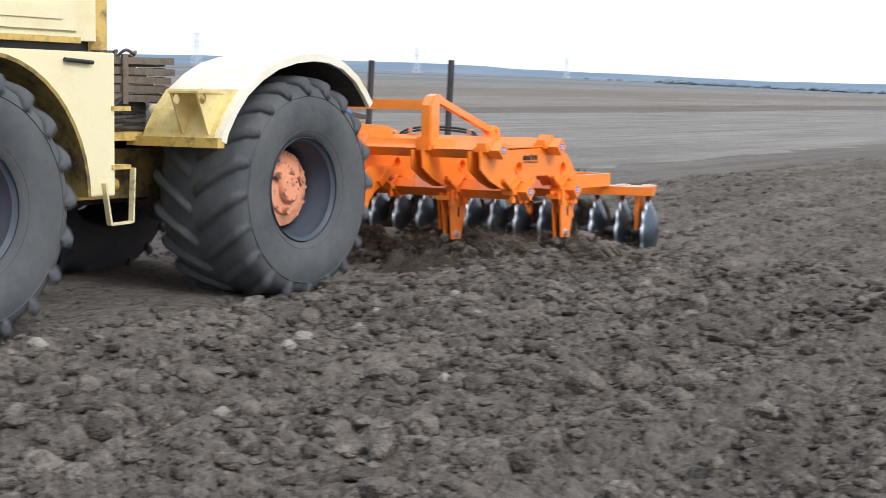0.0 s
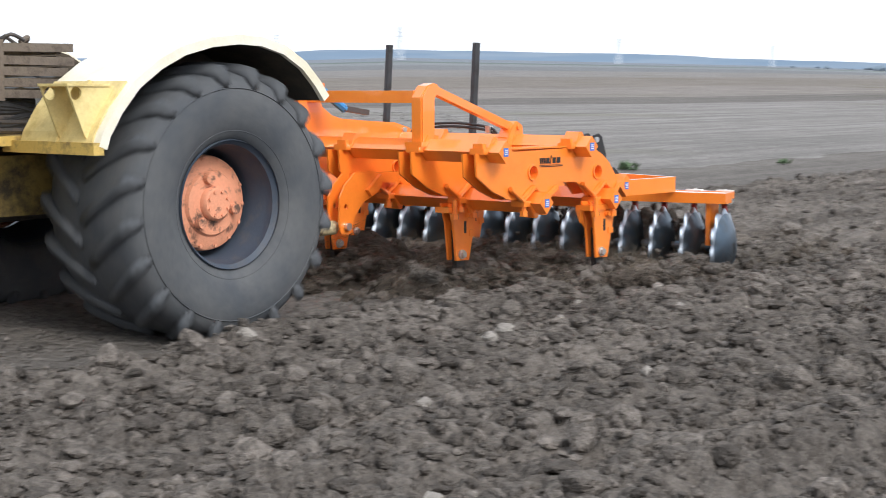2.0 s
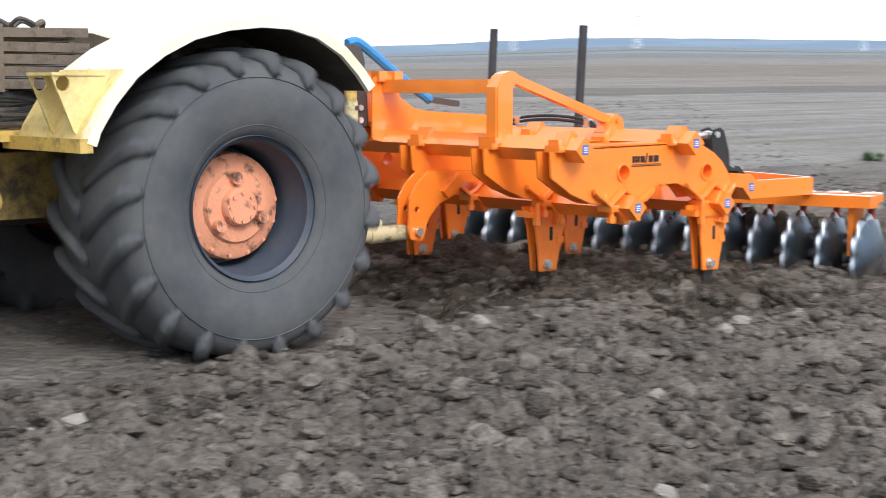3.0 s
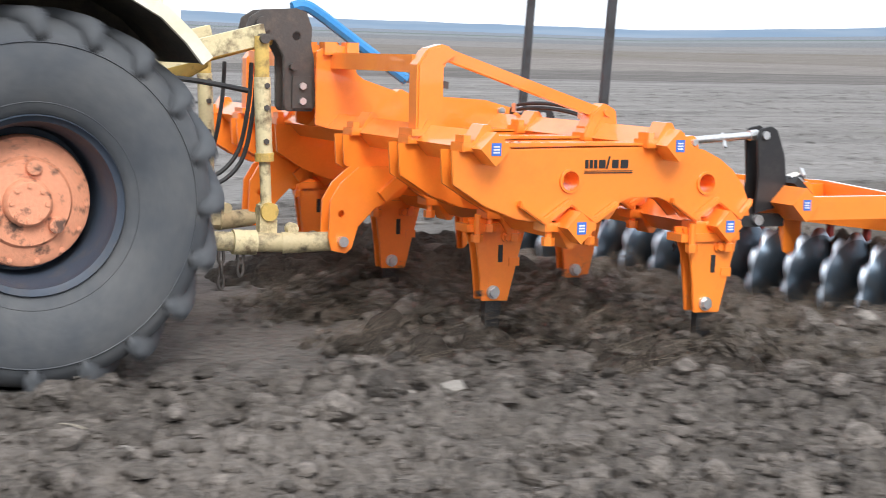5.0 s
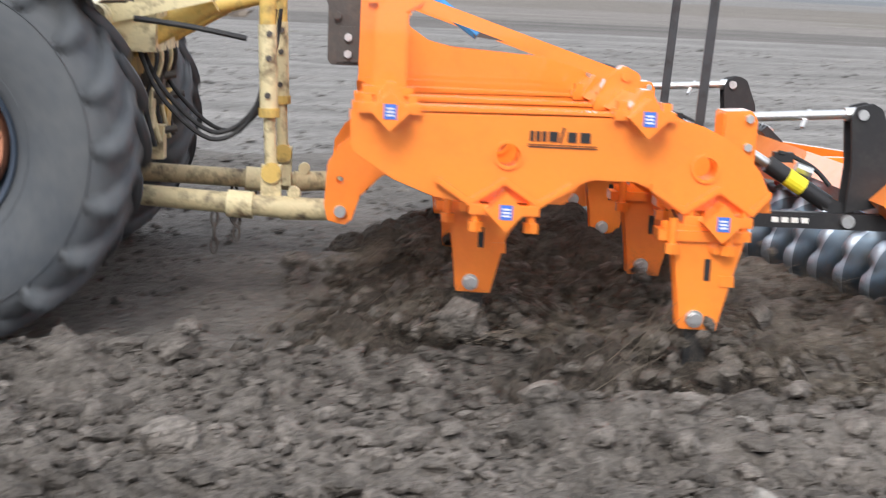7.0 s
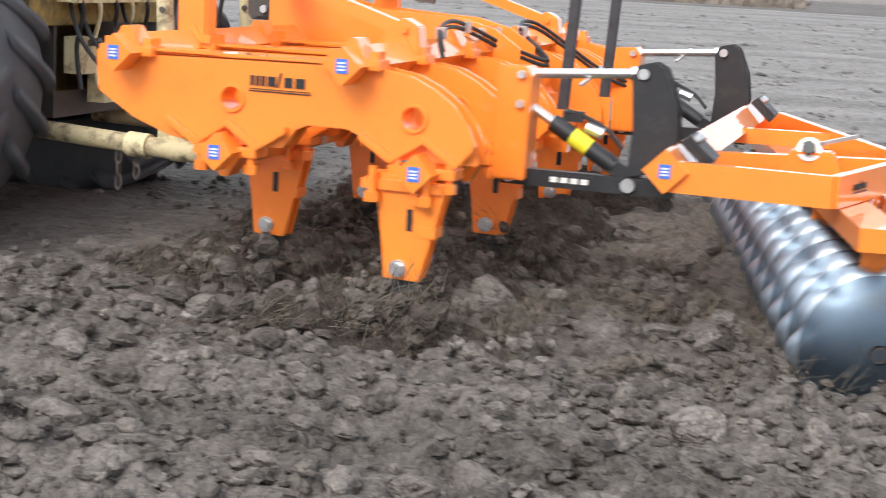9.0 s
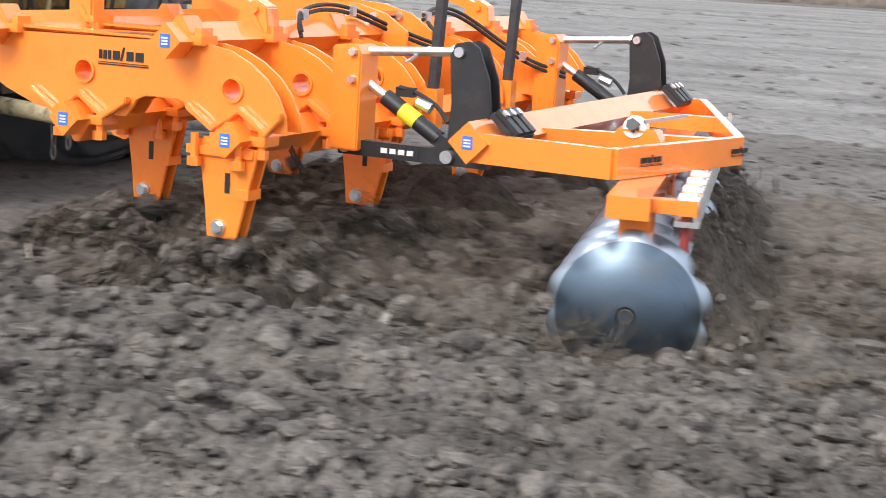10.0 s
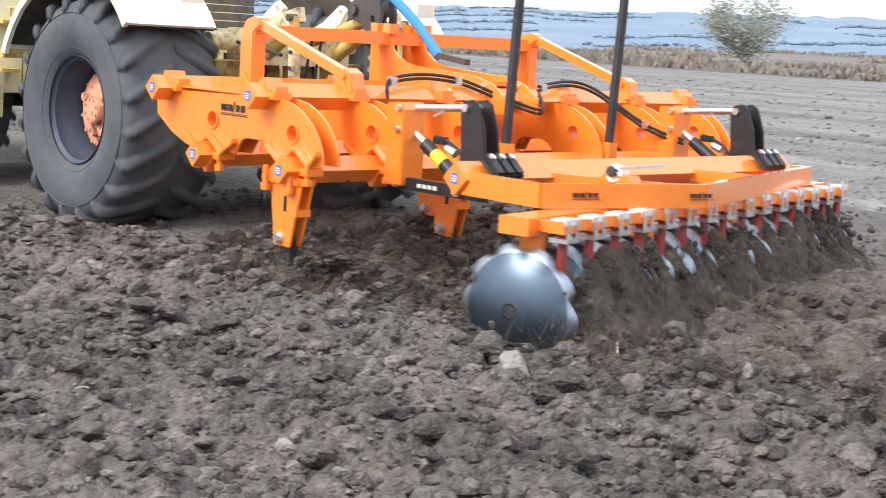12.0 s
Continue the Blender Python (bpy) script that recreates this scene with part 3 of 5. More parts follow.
def weed(x, y, z, size, seed):
    """A low green weed."""
    g = random.Random(seed)
    bm = bmesh.new()
    for k in range(46):
        a, r = g.uniform(0, 6.28), g.uniform(0.3, 1.0) * size
        d = Vector((math.cos(a), math.sin(a), g.uniform(0.3, 1.3))).normalized() * r
        w = Vector((-math.sin(a), math.cos(a), 0)) * 0.12 * size
        o = Vector((g.gauss(0, 0.3), g.gauss(0, 0.3), 0)) * size
        vs = [bm.verts.new(o + v) for v in (-w * 0.4, w * 0.4, d * 0.6 + w, d, d * 0.6 - w)]
        bm.faces.new(vs)
    ob = part("weed", bm, GREEN)
    ob.location = (x, y, z)
    return tagged(ob, "small green weed growing from the bare soil", "weed", group="weeds in the field")


def pylon(x, y, tall):
    """A lattice pylon far off."""
    p = thing("pylon", "pale lattice power pylon far off on the plain", "pylon", group="pylons on the skyline")
    p.location = (x, y, float(far_rise(np.array(x), np.array(y))) - 1)
    bm = bmesh.new()
    for s in ((-1, -1), (1, -1), (-1, 1), (1, 1)):
        add_bar(bm, (s[0] * 3.5, s[1] * 3.5, 0), (s[0] * 0.6, s[1] * 0.6, tall), 0.5, 0.5)
    for k in range(6):
        z0, z1 = tall * k / 6, tall * (k + 1) / 6
        w0, w1 = 3.5 - 2.9 * k / 6, 3.5 - 2.9 * (k + 1) / 6
        add_bar(bm, (-w0, -w0, z0), (w1, -w1, z1), 0.35, 0.35)
        add_bar(bm, (w0, w0, z0), (-w1, w1, z1), 0.35, 0.35)
    part("lattice", bm, PYLON, p)
    for z in (0.72, 0.86, 0.98):
        part("crossarm", bar((-tall * 0.16, 0, tall * z), (tall * 0.16, 0, tall * z), 0.6, 0.8), PYLON, p)
    return p


def dry_grass():
    """The belt of dry grass beyond the field."""
    g = np.random.default_rng(8)
    n = 42000
    turn = np.radians(g.uniform(-62, 0, n))
    y = 56 + 52 * g.uniform(0, 1, n) ** 1.2
    x = y * np.tan(turn)
    keep = grid_noise(x, y, 9.0, 61) + 0.5 * grid_noise(x, y, 3.0, 62) > -0.1
    keep &= np.hypot(x, y) < np.interp(np.degrees(turn), [-60, -38, -27, -15], [92, 100, 135, 160]) + 1
    x, y = x[keep], y[keep]
    n = len(x)
    tall, wide, a = g.uniform(0.1, 0.34, n), g.uniform(0.05, 0.16, n), g.uniform(0, 3.14, n)
    dx, dy = np.cos(a) * wide, np.sin(a) * wide
    lean = g.normal(0, 0.15, (2, n))
    v = np.stack([np.stack([x - dx, y - dy, 0 * x - 0.1], -1), np.stack([x + dx, y + dy, 0 * x - 0.1], -1), np.stack([x + lean[0], y + lean[1], tall], -1)], 1).reshape(-1, 3)
    me = bpy.data.meshes.new("dry_grass")
    me.vertices.add(3 * n)
    me.vertices.foreach_set("co", v.astype(np.float32).ravel())
    me.loops.add(3 * n)
    me.loops.foreach_set("vertex_index", np.arange(3 * n, dtype=np.int32))
    me.polygons.add(n)
    me.polygons.foreach_set("loop_start", np.arange(0, 3 * n, 3, dtype=np.int32))
    me.update(calc_edges=True)
    me.materials.append(STRAW)
    return tagged(new("dry_grass", me), "belt of dry tan grass beyond the field", "grass", kind="stuff")


def thing(name, label, category, **more):
    ob = new(name)
    ob.empty_display_size = 0.3
    return tagged(ob, label, category, **more)


field()
hazed_hills()
def field_crumbs():
    """Small crumbs and clods scattered over the untilled field and the wheel lane."""
    g = np.random.default_rng(13)
    n = 15000
    y = np.concatenate([g.uniform(7.1, 11.8, n // 2), 11.8 + 16 * g.uniform(0, 1, n // 2) ** 1.6])
    x = g.uniform(-1, 1, n) * 15 + 3 + np.maximum(0, y - 12) * g.uniform(-0.8, 1.8, n)
    s = np.clip(0.016 * np.exp(g.normal(0, 0.5, n)), 0.007, 0.055)
    ob = heap("field_crumbs", np.stack([x, y, s * 0.2], -1), s, FIELD, 14)
    return tagged(ob, "small pale crumbs scattered over the untilled field", "soil crumbs", kind="stuff")


field_crumbs()
dry_grass()
bush(-44.0, 72.0, 3.2, 5)
for turn_, dist_, tall_ in ((52.0, 1500, 32), (47.5, 1900, 34), (60.0, 2100, 34), (65.5, 2500, 34), (-20.0, 1600, 30)):
    pylon(dist_ * math.sin(radians(turn_)), dist_ * math.cos(radians(turn_)), tall_)
for k, (x_, y_, s_) in enumerate(((14.1, 4.6, 0.12), (26.8, 15.2, 0.28), (31.5, 14.0, 0.2), (15.5, 24.0, 0.3))):
    weed(x_, y_, 0.02, s_, k)
tilled_land()
STRIP = fresh_strip()


def straws():
    """Bleached straws and roots lying on the tilled land."""
    g = random.Random(17)
    spots = [(-4.9, 6.9, 0.34), (-4.35, 6.1, 0.16), (-3.0, 6.45, 0.12), (2.1, 6.3, 0.10)]
    spots += [(g.uniform(-9, 12), g.uniform(3.6, 7.2), g.uniform(0.04, 0.16)) for _ in range(30)]
    for x, y, size in spots:
        a, b = g.uniform(0, 6.28), g.uniform(-0.6, 0.6)
        pts = [(x + size * f * math.cos(a + b * f), y + size * f * math.sin(a + b * f), 0.09 + 0.10 * size * math.sin(3 * f)) for f in (0, 0.35, 0.7, 1.0)]
        tagged(part("straw", tube(pts, 0.003 if size < 0.3 else 0.006, 5), STRAWBIT), "bleached straw lying on the cloddy soil", "straw", group="straws on the soil")


straws()


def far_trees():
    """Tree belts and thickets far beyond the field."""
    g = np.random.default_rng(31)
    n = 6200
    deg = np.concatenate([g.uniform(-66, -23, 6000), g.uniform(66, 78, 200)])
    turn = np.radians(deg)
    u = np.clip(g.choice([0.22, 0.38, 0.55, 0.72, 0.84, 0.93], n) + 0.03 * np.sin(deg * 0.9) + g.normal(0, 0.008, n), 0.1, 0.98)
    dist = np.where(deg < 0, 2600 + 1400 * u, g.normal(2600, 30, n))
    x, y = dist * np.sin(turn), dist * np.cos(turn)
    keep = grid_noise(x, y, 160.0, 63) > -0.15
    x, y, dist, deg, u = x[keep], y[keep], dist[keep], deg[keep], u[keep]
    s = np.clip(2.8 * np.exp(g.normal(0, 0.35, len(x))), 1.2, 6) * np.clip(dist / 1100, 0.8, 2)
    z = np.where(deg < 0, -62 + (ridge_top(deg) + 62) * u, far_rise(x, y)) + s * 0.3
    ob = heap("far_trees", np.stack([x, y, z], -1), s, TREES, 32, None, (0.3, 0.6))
    return tagged(ob, "belts of trees far beyond the field, haze put into their colour", "trees", kind="stuff")


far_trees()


def stubble_crumbs():
    """Crumbs and stubble lumps on the untilled field."""
    g = np.random.default_rng(71)
    n = 15000
    y = 11.9 + 34 * g.uniform(0, 1, n) ** 1.6
    x = g.uniform(-1.1, 1.2, n) * (y + 6)
    sz = np.clip(0.026 * np.exp(g.normal(0, 0.45, n)), 0.012, 0.08) * (0.8 + y / 45)
    ob = heap("field_crumbs", np.stack([x, y, sz * 0.1], -1), sz, FIELD, 72, None, (0.3, 0.6))
    return tagged(ob, "dry crumbs scattered over the untilled field", "soil crumbs", kind="stuff")


stubble_crumbs()


# ---- tractor ----
MIDDLE = 0.06  # the machine's middle line


def mirrored(y):
    return 2 * MIDDLE - y


def tyre_mesh():
    """A large traction tyre with chevron lugs, axis along y."""
    W = 0.47
    prof = [(0.382, -0.33), (0.397, -0.395), (0.445, -0.445), (0.53, -0.482), (0.62, -0.494), (0.70, -0.484), (0.755, -0.462), (0.80, -0.425), (0.832, -0.33), (0.85, -0.18), (0.853, 0.0)]
    prof = prof + [(r, -y) for r, y in prof[-2::-1]]
    bm = turned(prof, 64)
    return bm


def lug_mesh(side):
    """One chevron lug of the tread, at angle zero."""
    W = 0.47
    bm = bmesh.new()
    rings = []
    for f, y, r0, r1, half in ((0.0, 0.02, 0.835, 0.890, 0.056), (0.45, 0.22, 0.83, 0.890, 0.060), (0.85, 0.40, 0.79, 0.880, 0.066), (1.0, 0.462, 0.74, 0.860, 0.062), (1.06, 0.480, 0.71, 0.80, 0.040)):
        y, a = side * y, -0.30 * min(f, 1.0)
        rings.append([bm.verts.new((r * math.cos(a + d), y, r * math.sin(a + d))) for r, d in ((r0, -half), (r1, -half * 0.72), (r1, half * 0.72), (r0, half))])
    for p, q in zip(rings, rings[1:]):
        for i in range(4):
            bm.faces.new((p[i], p[(i + 1) % 4], q[(i + 1) % 4], q[i]))
    bm.faces.new(rings[0])
    bm.faces.new(rings[-1])
    bmesh.ops.bevel(bm, geom=bm.edges[:], offset=0.02, segments=2, affect="EDGES", clamp_overlap=True)
    bmesh.ops.recalc_face_normals(bm, faces=bm.faces)
    for f in bm.faces:
        f.smooth = True
    me = bpy.data.meshes.new("lug")
    bm.to_mesh(me)
    bm.free()
    me.materials.append(RUBBER)
    return me


LUGS = {s: lug_mesh(s) for s in (-1, 1)}


def add_wheel(parent, x, y, side):
    """side -1: the outer face looks to -y."""
    w = part("wheel", tyre_mesh(), RUBBER, parent, "large worn traction tyre with dusty grey sidewalls", smooth=True)
    s = side
    for k in range(20):
        for h in (-1, 1):
            lug = new("lug", LUGS[h])
            lug.parent = w
            lug.matrix_basis = pose(0, 0, 0, 0, 18 * k + (9 if h > 0 else 0), 0)
    part("sidewall_ring", turned([(0.718, s * 0.472), (0.724, s * 0.483), (0.730, s * 0.470)], 64), RUBBER, w, smooth=True)
    part("sidewall_ring", turned([(0.455, s * 0.440), (0.462, s * 0.456), (0.472, s * 0.448)], 64), RUBBER, w, smooth=True)
    rim = turned([(0.402, s * 0.428), (0.408, s * 0.41), (0.392, s * 0.395), (0.376, s * 0.385), (0.372, s * 0.31), (0.362, s * 0.295), (0.357, s * 0.22), (0.348, s * 0.205), (0.343, s * 0.06), (0.335, -s * 0.01), (0.29, -s * 0.02), (0.29, -s * 0.05), (0.38, -s * 0.19), (0.402, -s * 0.42)], 48)
    part("rim", rim, RIM, w, "dark blue-grey steel rim", smooth=True)
    hub = turned([(0.0, s * 0.20), (0.10, s * 0.20), (0.115, s * 0.185), (0.12, s * 0.15), (0.21, s * 0.14), (0.225, s * 0.115), (0.29, s * 0.10), (0.315, s * 0.085), (0.325, s * 0.05), (0.325, -s * 0.02)], 40)
    for k in range(3):
        a = 2 * math.pi * k / 3 + 0.4
        boss = bmesh.new()
        add_rod(boss, (0.175 * math.cos(a), s * 0.13, 0.175 * math.sin(a)), (0.175 * math.cos(a), s * 0.185, 0.175 * math.sin(a)), 0.042, 12, 0.036)
        part("hub_boss", boss, HUB, w)
    for k in range(14):
        a = 2 * math.pi * k / 14
        part("wheel_nut", rod((0.295 * math.cos(a), s * 0.05, 0.295 * math.sin(a)), (0.295 * math.cos(a), s * 0.106, 0.295 * math.sin(a)), 0.014, 6), HUB, w)
    for k in range(8):
        a = 2 * math.pi * k / 8
        part("hub_bolt", rod((0.085 * math.cos(a), s * 0.19, 0.085 * math.sin(a)), (0.085 * math.cos(a), s * 0.212, 0.085 * math.sin(a)), 0.011, 6), HUB, w)
    part("hub", hub, HUB, w, "faded orange hub chipped to bare dark metal", smooth=True)
    for hub_piece in w.children:
        if hub_piece.name.startswith(("hub", "wheel_nut")):
            hub_piece.scale = (0.94, 1.0, 0.94)
            hub_piece.location.y = 0.085 * s
    w.location = (x, y, 0.862)
    w.scale = (1.114, 1.0, 1.114)
    return w


def swept(profile, y0, y1, thick):
    """A bent sheet: an x-z line made thick, from y0 to y1."""
    ps = [Vector((x, 0, z)) for x, z in profile]
    lower = []
    for i, p in enumerate(ps):
        d = (ps[min(i + 1, len(ps) - 1)] - ps[max(i - 1, 0)]).normalized()
        lower.append(p + Vector((d.z, 0, -d.x)) * thick)
    bm = bmesh.new()
    loop = [(p.x, p.z) for p in ps] + [(p.x, p.z) for p in lower[::-1]]
    a = [bm.verts.new((x, y0, z)) for x, z in loop]
    b = [bm.verts.new((x, y1, z)) for x, z in loop]
    n, k = len(loop), len(ps)
    for i in range(n):
        bm.faces.new((a[i], a[(i + 1) % n], b[(i + 1) % n], b[i]))
    for v in (a, b):
        for i in range(k - 1):
            bm.faces.new((v[i], v[i + 1], v[n - 2 - i], v[n - 1 - i]))
    return bm


def arch(cx, cz, r, a0, a1, n=14):
    return [(cx + r * math.cos(radians(a0 + (a1 - a0) * i / n)), cz + r * math.sin(radians(a0 + (a1 - a0) * i / n))) for i in range(n + 1)]


FENDER = [(-3.83, 1.29), (-3.80, 1.38), (-3.70, 1.53), (-3.56, 1.68), (-3.38, 1.81), (-3.18, 1.91), (-2.95, 1.97), (-2.72, 1.995), (-2.50, 1.985), (-2.28, 1.93), (-2.08, 1.82), (-1.94, 1.69), (-1.85, 1.59)]

FENDER = [(-2.72 + (x + 2.72) * (1.07 if x < -2.72 else 0.985), z + 0.03 * min(1.0, max(0.0, (z - 1.4) / 0.3))) for x, z in FENDER]


def add_fender(parent, side):
    ya, yb = (-1.645, -0.80) if side < 0 else (mirrored(-0.80), mirrored(-1.645))
    out = ya if side < 0 else yb
    f = part("fender", swept(FENDER, ya, yb, 0.025), WHITISH, parent, "cream sheet-metal fender with a rolled lip", smooth=True)
    lip = swept([(x, z + 0.006) for x, z in FENDER], out - 0.012, out + 0.028, 0.065)
    part("lip", lip, WHITISH, f)
    part("front_bar", boxed(-3.95, -3.87, ya - 0.01, yb + 0.15, 1.24, 1.32), YELLOW, f, bevel=0.008)
    skin = swept([(x - 0.012, z + 0.004) for x, z in FENDER[:4]], ya + 0.06, yb, 0.012)
    # separate dark brown sheet set just inside the fender skin
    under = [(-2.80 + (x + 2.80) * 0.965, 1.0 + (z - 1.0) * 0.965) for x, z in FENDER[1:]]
    part("under_sheet", swept(under, ya + 0.03, yb, 0.012), DARKBROWN, f, "dark brown underside of the fender", smooth=True)
    inner = yb if side < 0 else ya
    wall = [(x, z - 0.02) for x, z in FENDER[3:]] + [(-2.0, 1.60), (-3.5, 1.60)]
    part("inner_wall", slab(wall, inner - 0.01, 0.02), DARKBROWN, f, "dark brown wall inside the fender")
    part("front_skin", skin, STAINED, f, "yellowed front of the fender")
    for yy in (ya + 0.12, ya + 0.40):
        part("gusset", slab([(-4.05, 1.68), (-3.68, 1.68), (-3.78, 1.51), (-3.90, 1.34), (-3.92, 1.36)], yy, 0.018, [(-3.98, 1.63, 0.042)]), STAINED, f, "yellow gusset plate with a hole")
    part("rib", swept([(x - 0.03, z + 0.01) for x, z in FENDER[:4]], ya + 0.42, ya + 0.45, 0.03), STAINED, f)
    part("rear_box", boxed(-1.97, -1.88, ya + 0.5, ya + 0.72, 1.80, 1.92), WHITISH, f, bevel=0.008)
    part("shelf", boxed(-4.05, -3.72, ya + 0.11, ya + 0.43, 1.675, 1.693), STAINED, f)
    return f


def tractor():
    t = thing("tractor", "old cream and yellow articulated four-wheel tractor driving over the field", "tractor")
    wheels = [add_wheel(t, x, y, s) for x in (-2.74, -6.36) for y, s in ((-1.15, -1), (mirrored(-1.15), 1))]
    add_fender(t, -1)
    add_fender(t, 1)
    # rear frame and axle
    part("rear_frame", boxed(-4.7, -1.95, -0.42, 0.54, 0.78, 1.20), GRIMY, t, "grimy yellow rear frame", bevel=0.02)
    part("deck", boxed(-4.5, -1.95, -0.75, 0.87, 1.28, 1.345), YELLOW, t, bevel=0.01)
    ax = bmesh.new()
    add_rod(ax, (-2.74, -1.0, 0.845), (-2.74, 1.12, 0.845), 0.17, 20)
    bmesh.ops.create_uvsphere(ax, u_segments=20, v_segments=12, radius=0.33, matrix=Matrix.Translation((-2.74, MIDDLE, 0.82)))
    part("rear_axle", ax, STEEL, t, smooth=True)
    ax = bmesh.new()
    add_rod(ax, (-5.98, -1.0, 0.845), (-5.98, 1.12, 0.845), 0.17, 20)
    add_rod(ax, (-5.2, MIDDLE, 0.75), (-2.9, MIDDLE, 0.8), 0.09, 14)
    part("front_axle", ax, STEEL, t, smooth=True)
    part("hinge", boxed(-4.95, -4.5, -0.3, 0.42, 0.55, 1.15), STEEL, t, bevel=0.03)
    for yy in (-0.46, 0.52):
        part("steering_ram", rod((-5.3, yy, 0.95), (-3.9, yy, 0.9), 0.055), YELLOW, t, smooth=True)
    # front body: side panel behind the front wheel, with its arch
    for yo, yi in ((-1.30, -1.02), (mirrored(-1.30), mirrored(-1.02))):
        ring = [(-6.06 + (x + 6.06) * 0.91, z) for x, z in arch(-6.06, 0.85, 1.085, 4, 168, 20)]
        body = [(-4.72, 0.88)] + [(-4.98, 0.88)] + ring + [(-7.25, 1.97), (-4.72, 1.97)]
        part("side_panel", slab(body, min(yo, yi), abs(yo - yi)), CREAM, t, "cream side panel behind the front wheel", bevel=0.008)
        lip = swept([(-6.06 + (x + 6.06) * 0.91, z) for x, z in arch(-6.06, 0.85, 1.095, 2, 170, 22)][::-1], min(yo, yi) - (0.10 if yo < 0 else -0.05), max(yo, yi) - (0.0 if yo < 0 else -0.10), 0.03)
        part("front_fender", lip, GRIMY, t, "grimy yellow front fender", smooth=True)
    part("front_frame", boxed(-9.2, -4.9, -0.5, 0.62, 0.75, 1.25), STEEL, t, bevel=0.02)
    part("body_bottom", boxed(-4.95, -4.735, -1.0, 1.12, 0.90, 1.96), CREAM, t, bevel=0.02)
    for k, z in enumerate((1.55, 1.10)):
        part("footplate", boxed(-4.76, -4.56, -1.31, -1.12, z - 0.02, z + 0.015), YELLOW, t, "chipped yellow step plate", bevel=0.004)
    st = bmesh.new()
    for p, q in (((-4.86, -1.32, 0.98), (-4.80, -1.32, 0.66)), ((-4.80, -1.32, 0.66), (-4.57, -1.32, 0.67)), ((-4.57, -1.32, 0.67), (-4.55, -1.32, 1.09))):
        add_bar(st, p, q, 0.05, 0.018)
    part("step", st, PALE, t, "bent flat-bar step")
    part("grab_rail", rod((-5.25, -1.325, 1.905), (-4.97, -1.325, 1.89), 0.016), BLACK, t)
    # cab
    cab = part("cab", boxed(-6.7, -4.82, -1.28, 1.40, 2.05, 2.72), CREAM, t, "cream cab with a door panel", bevel=0.03)
    # floor block coloured black for the shaded gap under the cab
    part("cab_gap_block", boxed(-6.7, -4.9, -1.20, 1.32, 1.965, 2.055), BLACK, t, bevel=0.01)
    part("sill", boxed(-6.7, -5.05, -1.285, -1.25, 2.03, 2.075), YELLOW, cab, "chipped yellow sill strip", bevel=0.006)
    part("door", boxed(-6.15, -5.10, -1.30, -1.275, 2.12, 2.70), CREAM, cab, "cab door", bevel=0.008)
    part("door_trim", boxed(-6.05, -5.25, -1.312, -1.297, 2.2, 2.3), CREAM, cab, bevel=0.006)
    for x, y in ((-6.62, -1.2), (-4.9, -1.2), (-6.62, 1.32), (-4.9, 1.32)):
        part("pillar", boxed(x - 0.06, x + 0.06, y - 0.06, y + 0.06, 2.70, 3.42), CREAM, cab, bevel=0.015)
    part("corner_tube", rod((-4.84, -1.24, 1.99), (-4.84, -1.24, 3.4), 0.07, 16), YELLOW, cab, "yellow corner pillar", smooth=True)
    part("roof", boxed(-6.85, -4.7, -1.36, 1.48, 3.40, 3.56), CREAM, cab, bevel=0.05)
    glass, n, l, b = material("cab_glass", 0.05)
    b.inputs["Transmission Weight"].default_value = 1.0
    b.inputs["Base Color"].default_value = (0.75, 0.85, 0.85, 1)
    for dims in ((-6.56, -4.96, -1.215, -1.205, 2.74, 3.38), (-6.56, -4.96, 1.325, 1.335, 2.74, 3.38), (-4.905, -4.895, -1.13, 1.25, 2.74, 3.38), (-6.625, -6.615, -1.13, 1.25, 2.74, 3.38)):
        part("window", boxed(*dims), glass, cab)
    part("bonnet", boxed(-9.3, -6.72, -0.62, 0.74, 1.25, 2.25), CREAM, t, bevel=0.06)
    # hitch
    for s in (-1, 1):
        yy = lambda v: MIDDLE + s * v  # noqa: E731
        link = part("lower_link", rod((-2.25, yy(0.50), 0.56), (-1.05, yy(0.63), 0.515), 0.058, 16), GREASY, t, "pale yellow lower lift link", smooth=True)
        part("collar", rod((-1.38, yy(0.60), 0.525), (-1.24, yy(0.61), 0.52), 0.075, 16), PALE, link, smooth=True)
        part("socket", rod((-1.08, yy(0.63), 0.515), (-0.80, yy(0.70), 0.525), 0.066, 16, 0.058), GREASY, link, smooth=True)
        part("bracket", boxed(-1.205, -1.095, yy(0.55) - 0.035, yy(0.55) + 0.035, 0.50, 0.74), PALE, link, bevel=0.01)
        part("knuckle", rod((-1.02, yy(0.60), 0.60), (-1.02, yy(0.66), 0.60), 0.036, 14), PALE, link, smooth=True)
        lift = part("lift_rod", rod((-1.15, yy(0.55), 0.66), (-1.175, yy(0.56), 1.10), 0.034, 14), PALE, t, "pale yellow lift rod", smooth=True)
        part("sleeve", rod((-1.172, yy(0.56), 1.02), (-1.195, yy(0.565), 1.50), 0.050, 14), PALE, lift, smooth=True)
        part("eye", rod((-1.195, yy(0.565), 1.50), (-1.20, yy(0.57), 1.74), 0.045, 14), YELLOW, lift, smooth=True)
        part("sleeve_cap", rod((-1.171, yy(0.56), 1.00), (-1.173, yy(0.56), 1.05), 0.058, 14), YELLOW, lift)
        part("rod_eye", rod((-1.15, yy(0.49), 0.70), (-1.15, yy(0.61), 0.70), 0.055, 14), YELLOW, lift)
        for zz in (1.12, 1.32, 1.45):
            part("bolt", rod((-1.18, yy(0.56) - 0.062, zz), (-1.18, yy(0.56) + 0.062, zz), 0.018, 6), STEEL, lift)
